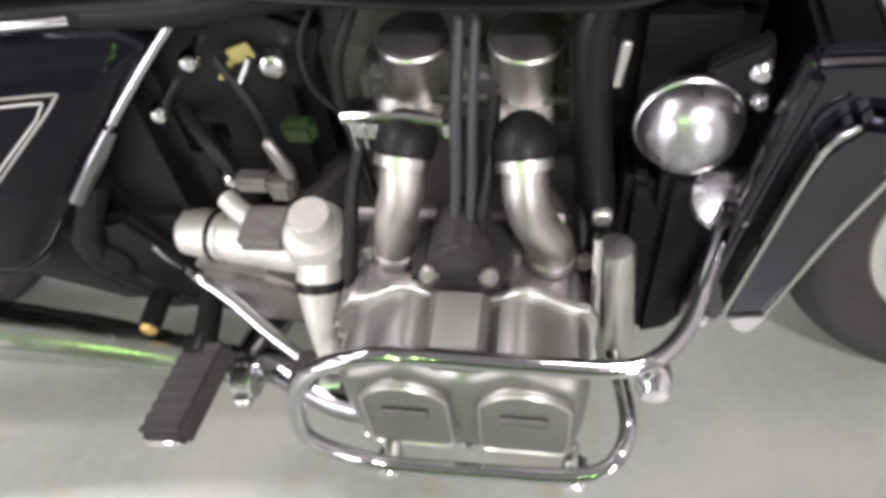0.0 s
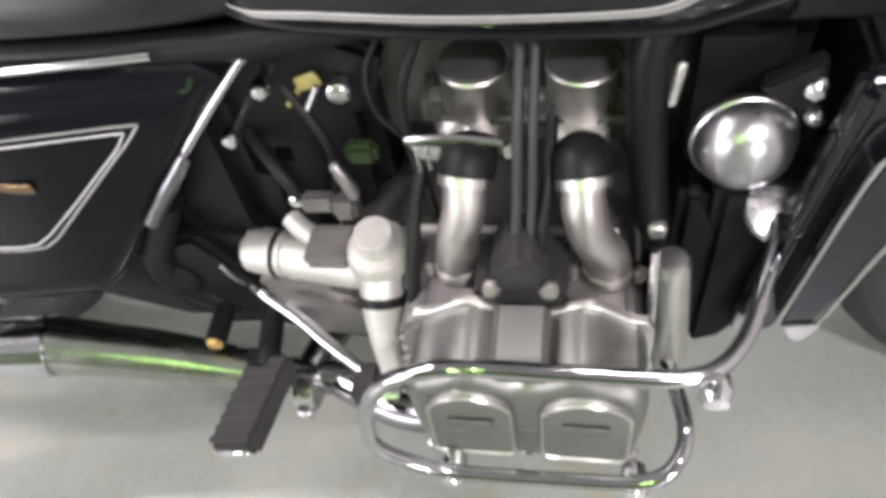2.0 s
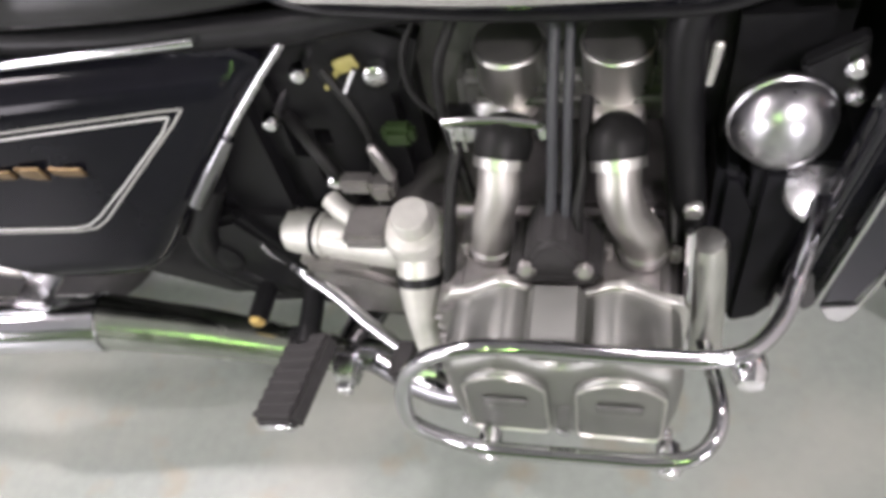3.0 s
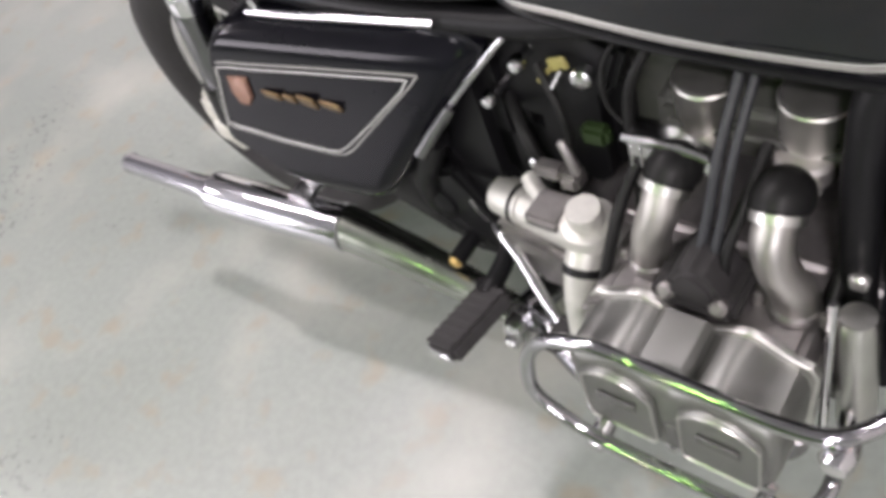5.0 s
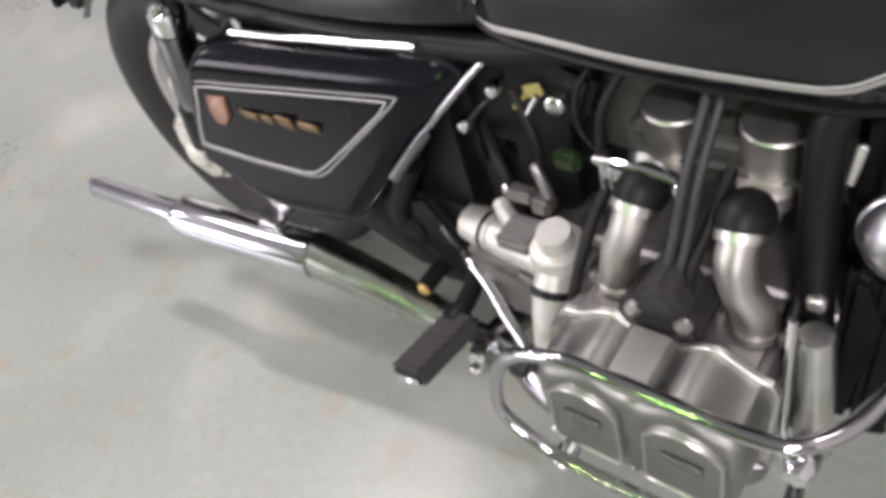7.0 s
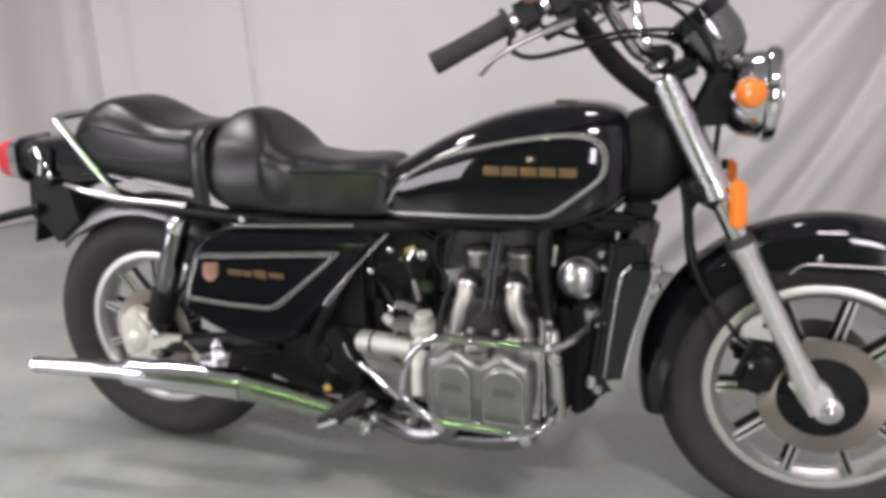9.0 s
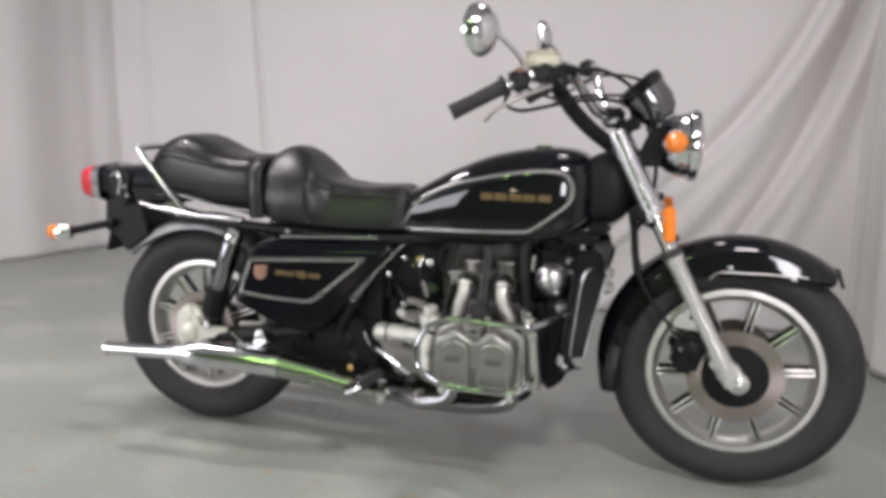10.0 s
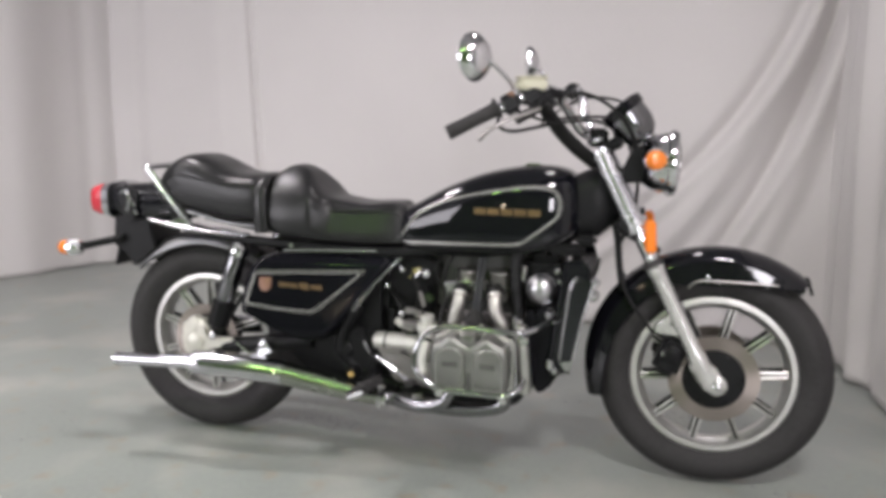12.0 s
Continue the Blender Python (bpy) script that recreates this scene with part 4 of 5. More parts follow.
for side in (1, -1):
    part("piping", tube([(x, side * (side_of(S_TOP, S_LOW, S_HALF, 5.0, x, z) * lean(z) - 0.001), z) for x, z in ((0.40, 0.775), (0.44, 0.775), (0.50, 0.775), (0.58, 0.775), (0.64, 0.774), (0.672, 0.766), (0.677, 0.735), (0.672, 0.70))], 0.0045, 8), vinyl, seat)
    part("piping", tube([(x, side * (side_of(P_TOP, P_LOW, P_HALF, 3.6, x, z) - 0.001), z) for x, z in ((-0.10, 0.86), (-0.06, 0.874), (-0.02, 0.868), (0.08, 0.852), (0.2, 0.843))], 0.005, 8), vinyl, seat)
    part("piping", tube([(x, side * (side_of(P_TOP, P_LOW, P_HALF, 3.6, x, z) - 0.001), z) for x, z in ((-0.11, 0.845), (-0.07, 0.815), (0.0, 0.80), (0.10, 0.795), (0.2, 0.79))], 0.003, 8), vinyl, seat)
    part("seat_trim", tube([(0.245, side * 0.150, 0.718), (0.12, side * 0.146, 0.728), (0.02, side * 0.141, 0.748), (-0.02, side * 0.138, 0.756)], 0.0048, 8), chrome, seat, "chrome seat trim strip")
    part("seat_rail", tube([(0.322, side * 0.157, 0.652), (0.40, side * 0.151, 0.654), (0.47, side * 0.144, 0.656), (0.55, side * 0.136, 0.658), (0.611, side * 0.130, 0.660)], 0.0050, 12), chrome, seat, "chrome bead along the seat foot")
    part("seat_screw", lathe((0.345, side * 0.160, 0.668), (0, -side, 0), [(0.008, 0), (0.008, 0.006), (0, 0.009)], 12), chrome, seat)
part("seat_strap", tube([(0.243, -0.154, 0.70), (0.240, -0.155, 0.78), (0.238, -0.142, 0.836), (0.238, -0.10, 0.866), (0.238, 0, 0.872), (0.238, 0.10, 0.866), (0.238, 0.142, 0.836), (0.240, 0.155, 0.78), (0.243, 0.154, 0.70)], 0.022, 12, 6, False, 0.4), vinyl, seat, "black vinyl grab strap")

# tail
tail = part("tail_cowl", loft(steps(-0.365, -0.09, 20), [(-0.365, 0.815), (-0.33, 0.828), (-0.2, 0.838), (-0.09, 0.842)], [(-0.365, 0.735), (-0.3, 0.715), (-0.2, 0.705), (-0.09, 0.715)], [(-0.365, 0.078), (-0.3, 0.088), (-0.2, 0.10), (-0.09, 0.115)], 3.4, 32), black_paint, bike, "glossy black tail cowl")
lamp = part("tail_light", loft(steps(-0.378, -0.350, 4), [(-0.378, 0.832), (-0.350, 0.836)], [(-0.378, 0.716), (-0.350, 0.712)], [(-0.378, 0.090), (-0.350, 0.094)], 4, 32), chrome, bike, "red tail light with chrome bezel")
part("lens", loft(steps(-0.432, -0.372, 8), [(-0.436, 0.805), (-0.428, 0.820), (-0.40, 0.829), (-0.372, 0.831)], [(-0.436, 0.742), (-0.428, 0.728), (-0.40, 0.719), (-0.372, 0.717)], [(-0.436, 0.064), (-0.428, 0.078), (-0.40, 0.086), (-0.372, 0.088)], 4, 32), red_lens, lamp, "red ribbed tail lens")
rail = part("grab_rail", tube([(0.005, -0.134, 0.692), (-0.075, -0.136, 0.785), (-0.150, -0.134, 0.878), (-0.162, -0.118, 0.892), (-0.165, 0.0, 0.894), (-0.162, 0.118, 0.892), (-0.150, 0.134, 0.878), (-0.075, 0.136, 0.785), (0.005, 0.134, 0.692)], 0.0095, 12), chrome, bike, "chrome rear grab rail")
for side in (-1, 1):
    part("rail_foot", tube([(0.190, side * 0.136, 0.690), (0.10, side * 0.138, 0.694), (0.0, side * 0.138, 0.700), (-0.09, side * 0.134, 0.712), (-0.172, side * 0.125, 0.726)], [0.011, 0.011, 0.014, 0.012, 0.007], 12, 6, False, 0.7), chrome, rail)
    part("rail_plate", slab([(-0.105, 0.712), (0.010, 0.690), (-0.028, 0.738), (-0.055, 0.735)], side * 0.138 - 0.003, side * 0.138 + 0.003, 0.002, 1), chrome, rail)
    part("tail_bracket", merge(slab([(-0.30, 0.80), (-0.27, 0.835), (-0.22, 0.81), (-0.235, 0.72), (-0.28, 0.705)], side * 0.102 - 0.004, side * 0.102 + 0.004, 0.003), lathe((-0.262, side * 0.104, 0.79), (0, side, 0), [(0.012, 0), (0.010, 0.008), (0, 0.009)], 12)), black_satin, tail)
part("tail_catch", tube([(-0.285, -0.105, 0.805), (-0.262, -0.11, 0.812), (-0.25, -0.112, 0.785), (-0.262, -0.11, 0.745)], 0.006, 8), chrome, tail)
for x, z in ((-0.238, 0.768), (-0.232, 0.742)):
    part("tail_bolt", lathe((x, -0.105, z), (0, -1, 0), [(0.008, 0), (0.008, 0.006), (0.004, 0.010), (0, 0.010)], 10), chrome, tail)


def rear_skirt(a):
    return between([(radians(25), 0.335), (radians(60), 0.325), (radians(110), 0.318), (radians(150), 0.33)], a)


part("rear_fender", fender_strip([radians(d) for d in steps(40, 136, 36)], REAR, lambda a: 0.364, rear_skirt, 0.085), fender_steel, bike, "dull chrome rear mudguard")
part("plate_bracket", merge(slab([(-0.335, 0.725), (-0.20, 0.72), (-0.18, 0.62), (-0.25, 0.565), (-0.275, 0.555), (-0.285, 0.60), (-0.345, 0.625)], -0.082, 0.082, 0.006),
                            block((-0.325, 0, 0.60), (0.012, 0.17, 0.09), Matrix.Rotation(radians(15), 4, "Y"), 0.004, 2)), black_satin, bike)
for side in (-1, 1):
    turn_signal((-0.450, side * 0.155, 0.622), (-1, side * 0.02, -0.05), (-0.30, side * 0.09, 0.652), "chrome rear turn signal with orange lens", 1.9, 0.013, black_satin)

# rear shocks and swingarm
for side in (-1, 1):
    y = side * 0.140
    a, b = Vector((0.162, y, 0.652)), Vector((0.062, y, 0.360))
    d = (b - a).normalized()
    sh = part("shock_absorber", lathe(a + d * 0.02, d, [(0.0, 0), (0.026, 0.002), (0.028, 0.012), (0.028, 0.165), (0.034, 0.170), (0.034, 0.250), (0.024, 0.262), (0.016, 0.285), (0, 0.285)], 24), black_satin, bike, "black rear shock absorber")
    part("shock_cap", merge(lathe(a - d * 0.008, d, [(0.014, -0.006), (0.024, 0.0), (0.029, 0.016), (0.029, 0.034)], 24), lathe(a + Vector((0, -side * 0.014, 0)), (0, side, 0), [(0.017, 0), (0.017, 0.034), (0.010, 0.042), (0, 0.042)], 16)), chrome, sh, "chrome shock cap")
    part("shock_cover", lathe(a + d * 0.03, d, [(0.028, 0), (0.0295, 0.004), (0.0295, 0.15), (0.028, 0.154)], 28), dark_chrome, sh)
    part("shock_bolt", lathe(b + Vector((0, -side * 0.012, 0)), (0, side, 0), [(0.013, 0), (0.013, 0.03), (0.008, 0.034), (0, 0.034)], 6), worn_chrome, sh)
    part("swingarm", tube([(-0.03, side * 0.105, 0.318), (0.08, side * 0.118, 0.322), (0.22, side * 0.128, 0.34), (0.40, side * 0.122, 0.365)], [0.020, 0.024, 0.027, 0.03], 14), black_satin, bike)
part("rear_caliper", merge(slab([(-0.072, 0.350), (-0.056, 0.400), (-0.005, 0.412), (0.034, 0.376), (0.052, 0.322), (0.036, 0.276), (-0.015, 0.256), (-0.062, 0.280)], -0.135, -0.078, 0.014, 3),
                           lathe((-0.012, -0.13, 0.328), (0, -1, 0), [(0.030, 0), (0.028, 0.014), (0.016, 0.02), (0, 0.02)], 24),
                           lathe((-0.018, -0.13, 0.374), (0, -1, 0), [(0.016, 0), (0.014, 0.008), (0, 0.010)], 16)), cream_cast, bike, "pale cast rear brake caliper")
part("torque_arm", slab([(0.02, 0.312), (0.03, 0.350), (0.125, 0.352), (0.148, 0.338), (0.125, 0.318), (0.03, 0.305)], -0.142, -0.124, 0.007), cream_cast, bike, "pale cast torque arm")
part("brake_line", tube([(0.145, -0.150, 0.345), (0.175, -0.152, 0.322), (0.205, -0.152, 0.305), (0.235, -0.150, 0.300)], 0.005, 8), worn_chrome, bike)

# side covers with stripes and plain badges
COVER = [(0.200, 0.468), (0.206, 0.540), (0.222, 0.600), (0.250, 0.630), (0.300, 0.642), (0.500, 0.648), (0.640, 0.648), (0.664, 0.632), (0.640, 0.600), (0.560, 0.500), (0.480, 0.402), (0.455, 0.385), (0.395, 0.380), (0.300, 0.420)]


def cover_y(z, x=0.43):
    """The side cover's face: it leans out towards its foot and splays out towards the rear."""
    return -0.173 - (0.60 - z) * 0.24 - (0.43 - x) * 0.13


def domed_cover(nz=34, nx=44):
    """The side cover as a pressed shell: flat in the middle, rolled in at its rim."""
    k = len(COVER)

    def span(z):
        xs = []
        for i in range(k):
            (xa, za), (xb, zb) = COVER[i], COVER[(i + 1) % k]
            if (za - z) * (zb - z) <= 0 and za != zb:
                xs.append(xa + (xb - xa) * (z - za) / (zb - za))
        return min(xs), max(xs)

    z0, z1 = min(q[1] for q in COVER) + 0.0005, max(q[1] for q in COVER) - 0.0005
    bm, grid = bmesh.new(), []
    for j in range(nz + 1):
        z = z0 + (z1 - z0) * (0.5 - 0.5 * math.cos(math.pi * j / nz))
        a, b = span(z)
        row = []
        for i in range(nx + 1):
            x = a + (b - a) * (0.5 - 0.5 * math.cos(math.pi * i / nx))
            y = cover_y(z, x)
            for d, w, deep in ((x - a, 0.022, 0.018), ((b - x) * 0.75, 0.022, 0.018), (z1 - z, 0.034, 0.030), (z - z0, 0.05, 0.03)):
                y += deep * max(0.0, 1 - d / w) ** 2
            row.append(bm.verts.new((x, min(y, -0.125), z)))
        grid.append(row)
    for j in range(nz):
        for i in range(nx):
            bm.faces.new((grid[j][i], grid[j][i + 1], grid[j + 1][i + 1], grid[j + 1][i]))
    rim = [e for e in bm.edges if e.is_boundary]
    ext = bmesh.ops.extrude_edge_only(bm, edges=rim)
    for v in [g for g in ext["geom"] if isinstance(g, bmesh.types.BMVert)]:
        v.co.y = -0.115
    return bm


for side in (1, -1):
    bm = domed_cover()
    bmesh.ops.scale(bm, vec=(1, side, 1), verts=bm.verts)
    cov = part("side_cover", bm, cover_black, bike, "glossy black side cover with silver stripe and gold badge")
    for g, r, mt in ((0, 0.0027, stripe_grey), (1, 0.0010, stripe_silver)):
        q = 0.0058 * g
        loop = [(0.246 + q * 0.4, 0.589 - q), (0.40, 0.595 - q), (0.555 - q, 0.600 - q), (0.579 - 2.6 * q, 0.600 - q), (0.565 - 2.2 * q, 0.585 - q), (0.50 - 1.4 * q, 0.527), (0.452 - q, 0.484 + q), (0.435 - q, 0.474 + q), (0.41, 0.472 + q), (0.32, 0.478 + q), (0.235 + q, 0.488 + q), (0.222 + q, 0.492 + q), (0.228 + q, 0.53)]
        dense = []
        for i, (x0, z0) in enumerate(loop):
            x1, z1 = loop[(i + 1) % len(loop)]
            dense += [(x0 + (x1 - x0) * t / 3, z0 + (z1 - z0) * t / 3) for t in range(3)]
        part("cover_stripe", tube([(x, side * (cover_y(z, x) + (0.0024 if g == 0 else -0.0010)), z) for x, z in dense], r, 10, 2, True), mt, cov)
    part("shield_badge", slab([(0.258, 0.572), (0.298, 0.573), (0.299, 0.545), (0.288, 0.532), (0.270, 0.532), (0.259, 0.546)], -0.196, -0.187, 0.0015, 1, 0.24, 0.60), badge_red, cov, "orange-red shield badge") if side > 0 else None
    if side > 0:
        for x, w, h in ((0.322, 0.034, 0.014), (0.358, 0.022, 0.014), (0.384, 0.030, 0.022), (0.418, 0.038, 0.014)):
            part("mark_bar", block((x + w / 2, cover_y(0.544, x + w / 2) - 0.001, 0.553 - (x - 0.32) * 0.06), (w, 0.004, h), Matrix.Rotation(radians(13), 4, "X"), 0.0012, 1), gold, cov, "plain gold mark bar")

# frame
frame_parts = part("frame", merge(
    tube([(1.240, -0.03, 0.90), (1.215, -0.06, 0.78), (1.10, -0.095, 0.705), (1.040, -0.115, 0.672), (1.034, -0.128, 0.60), (1.046, -0.146, 0.48), (1.062, -0.165, 0.36), (1.066, -0.165, 0.30), (1.02, -0.14, 0.235), (0.85, -0.13, 0.225), (0.66, -0.13, 0.25), (0.56, -0.135, 0.30)], 0.0175, 14),
    tube([(1.240, 0.03, 0.90), (1.215, 0.06, 0.78), (1.16, 0.105, 0.69), (1.085, 0.125, 0.64), (1.050, 0.132, 0.55), (1.056, 0.150, 0.42), (1.066, 0.155, 0.30), (1.02, 0.14, 0.235), (0.85, 0.13, 0.225), (0.66, 0.13, 0.25), (0.56, 0.135, 0.30)], 0.0175, 14),
    tube([(1.22, -0.03, 0.80), (1.0, -0.085, 0.68), (0.80, -0.10, 0.668), (0.66, -0.11, 0.655), (0.40, -0.12, 0.66), (0.10, -0.115, 0.68), (-0.10, -0.10, 0.715)], 0.016, 12),
    tube([(1.22, 0.03, 0.80), (1.0, 0.085, 0.68), (0.80, 0.10, 0.668), (0.66, 0.11, 0.655), (0.40, 0.12, 0.66), (0.10, 0.115, 0.68), (-0.10, 0.10, 0.715)], 0.016, 12),
    tube([(0.560, -0.150, 0.495), (0.535, -0.152, 0.452), (0.512, -0.150, 0.41), (0.505, -0.146, 0.36), (0.53, -0.138, 0.31), (0.57, -0.135, 0.285)], 0.019, 14),
    tube([(0.700, 0.105, 0.655), (0.552, 0.155, 0.487), (0.505, 0.150, 0.36), (0.57, 0.135, 0.285)], 0.018, 14),
    block((0.92, 0, 0.69), (0.42, 0.19, 0.05), None, 0.015, 2)), black_satin, bike)
part("frame_trim", tube([(0.706, -0.104, 0.664), (0.694, -0.110, 0.652), (0.662, -0.122, 0.620), (0.604, -0.144, 0.556), (0.550, -0.164, 0.488)], [0.0035, 0.0042, 0.0046, 0.0052, 0.0060], 12), guard_chrome, frame_parts, "chrome trim tube on the frame")
part("trim_collar", tube([(0.606, -0.147, 0.556), (0.575, -0.158, 0.518), (0.546, -0.168, 0.482)], [0.0075, 0.0105, 0.0115], 14), dark_chrome, frame_parts)
part("battery_box", merge(block((0.46, 0, 0.51), (0.36, 0.24, 0.24), None, 0.02, 2), block((0.58, 0, 0.40), (0.20, 0.20, 0.20), None, 0.02, 2)), black_satin, bike)
side_plate = part("airbox_plate", slab([(0.625, 0.640), (0.745, 0.648), (0.80, 0.62), (0.78, 0.56), (0.70, 0.50), (0.62, 0.50), (0.60, 0.56)], -0.086, -0.05, 0.008, 2), black_satin, bike)
for x, y, z, r in ((0.688, -0.104, 0.605, 0.0095), (0.646, -0.118, 0.556, 0.0095)):
    part("dome_bolt", lathe((x, y, z), (0, -1, 0), [(r * 0.7, -0.04), (r * 0.7, -0.002), (r * 1.05, 0.0), (r * 1.05, 0.004), (r, 0.009), (r * 0.7, 0.014), (0, 0.016)], 16), chrome, side_plate, "chrome dome bolt")
part("pivot_plate", merge(slab([(0.47, 0.40), (0.56, 0.43), (0.60, 0.36), (0.63, 0.30), (0.62, 0.262), (0.55, 0.250), (0.50, 0.285), (0.46, 0.34)], -0.150, -0.125, 0.008, 2),
                          lathe((0.512, -0.148, 0.352), (0, -1, 0), [(0.030, 0), (0.030, 0.006), (0.022, 0.012), (0, 0.013)], 24)), black_satin, bike)
part("rear_housing", slab([(0.30, 0.43), (0.62, 0.43), (0.67, 0.27), (0.60, 0.245), (0.50, 0.250), (0.40, 0.29), (0.32, 0.36)], -0.132, 0.132, 0.015, 2), black_satin, bike)
part("bolt_boss", tube([(0.553, -0.12, 0.295), (0.553, -0.200, 0.291)], 0.013, 12), black_satin, bike)
part("brass_bolt", lathe((0.553, -0.196, 0.291), (0, -1, 0), [(0.0, -0.004), (0.011, -0.004), (0.011, 0.006), (0.007, 0.010), (0, 0.010)], 6), brass, bike, "brass-coloured bolt")

# engine: case, heads, covers
def humps(xa, xb, z, rise, n=24):
    """An edge that swells twice between xa and xb."""
    return [(xa + (xb - xa) * k / n, z + rise * math.sin(2 * math.pi * k / n) ** 2) for k in range(n + 1)]


engine = part("engine", merge(
    slab([(0.69, 0.35), (0.70, 0.28), (0.74, 0.25), (1.06, 0.245), (1.085, 0.30), (1.085, 0.44), (1.04, 0.455), (0.80, 0.455), (0.75, 0.42)], -0.15, 0.15, 0.015, 3)), cast_alloy, bike, "cast aluminium flat engine")
for side in (-1, 1):
    hd = slab([(0.815, 0.302), (0.825, 0.296), (1.028, 0.296), (1.038, 0.302), (1.042, 0.425), (1.03, 0.446), (0.835, 0.446), (0.812, 0.425)], 0.14, 0.256, 0.008, 2)
    bmesh.ops.scale(hd, vec=(1, side, 1), verts=hd.verts)
    part("cylinder_head", hd, cast_alloy, engine)
for k in range(6):
    z = 0.322 + 0.018 * k
    part("cooling_rib", block((0.927, -0.205, z), (0.234, 0.10, 0.005), None, 0.0015, 1), cast_alloy, engine)
for side in (-1, 1):
    vc = pillow([(0.834, 0.318), (0.840, 0.308), (0.852, 0.304), (1.022, 0.304), (1.034, 0.308), (1.040, 0.318), (1.045, 0.36), (1.046, 0.415), (1.042, 0.434)] + humps(1.034, 0.840, 0.444, 0.022) + [(0.831, 0.434), (0.827, 0.415), (0.828, 0.36)], 0.246, 0.320, 0.016, side)
    cover = part("valve_cover", vc, cover_alloy, engine, "silver valve cover with two raised panels")
    for x0, x1 in ((0.846, 0.928), (0.950, 1.034)):
        mid = (x0 + x1) / 2
        arch = [(mid + (x1 - x0) / 2 * math.cos(a), 0.412 + 0.030 * math.sin(a) ** 1.3) for a in steps(0.12, math.pi - 0.12, 10)]
        panel = pillow([(x0, 0.335), (x0 + 0.003, 0.326), (x0 + 0.010, 0.322), (x1 - 0.010, 0.322), (x1 - 0.003, 0.326), (x1, 0.335)] + arch, 0.310, 0.3265, 0.006, side)
        part("raised_panel", panel, cover_alloy, cover)
        part("badge_bar", block((mid, side * 0.3285, 0.392), (0.042, 0.003, 0.014), None, 0.001, 1), badge_dark, cover)
        inset = [(mid + (x - mid) * 0.93, 0.376 + (z - 0.376) * 0.93) for x, z in [(x0, 0.332), (x0 + 0.007, 0.322), (mid, 0.322), (x1 - 0.007, 0.322), (x1, 0.332), (x1, 0.37)] + arch + [(x0, 0.37)]]
        part("panel_rim", tube([(xx, side * 0.3268, zz) for xx, zz in inset], 0.0017, 6, 3, True), bright_alloy, cover)
    for x, z in ((0.842, 0.318), (1.036, 0.318), (0.938, 0.312)):
        part("cover_bolt", lathe((x, side * 0.312, z), (0, side, 0), [(0.008, 0), (0.008, 0.008), (0.005, 0.011), (0, 0.011)], 8), worn_chrome, cover)
    part("cover_groove", block((0.939, side * 0.3195, 0.345), (0.013, 0.003, 0.05), None, 0.001, 1), badge_dark, cover)
    part("cover_flange", pillow([(0.822, 0.300), (1.050, 0.300), (1.052, 0.436)] + humps(1.044, 0.830, 0.450, 0.022) + [(0.820, 0.436)], 0.240, 0.2485, 0.003, side), bright_alloy, cover)
    part("cover_saddle", pillow([(0.906, 0.440), (0.960, 0.440), (0.958, 0.470), (0.952, 0.476), (0.914, 0.476), (0.908, 0.470)], 0.252, 0.314, 0.014, side), cover_alloy, cover)
part("lower_shroud", slab([(1.100, 0.265), (1.140, 0.285), (1.168, 0.335), (1.182, 0.40), (1.196, 0.53), (1.100, 0.53)], -0.158, 0.158, 0.010, 2), matte_black, bike, "black lower fan shroud")
part("front_casing", slab([(1.070, 0.27), (1.104, 0.28), (1.106, 0.46), (1.098, 0.51), (1.070, 0.52)], -0.15, 0.15, 0.010, 3), matte_black, engine)
for side in (-1, 1):
    part("front_cover", lathe((1.080, side * 0.200, 0.285), (-0.085, 0, 1), [(0.0, 0), (0.016, 0.0), (0.0185, 0.004), (0.0185, 0.190), (0.015, 0.198), (0.0, 0.200)], 36), bright_alloy, engine, "silver rounded front timing cover")
part("trim_strip", tube([(1.046, -0.214, 0.512), (1.050, -0.222, 0.42), (1.056, -0.228, 0.30)], 0.0045, 10), chrome, engine)
part("oil_pan", merge(slab([(0.68, 0.25), (0.72, 0.205), (0.98, 0.205), (1.04, 0.245)], -0.12, 0.12, 0.012, 2), lathe((1.09, 0, 0.30), (1, 0, 0), [(0.05, 0), (0.05, 0.04), (0.04, 0.05), (0, 0.05)], 32)), cast_alloy, engine)

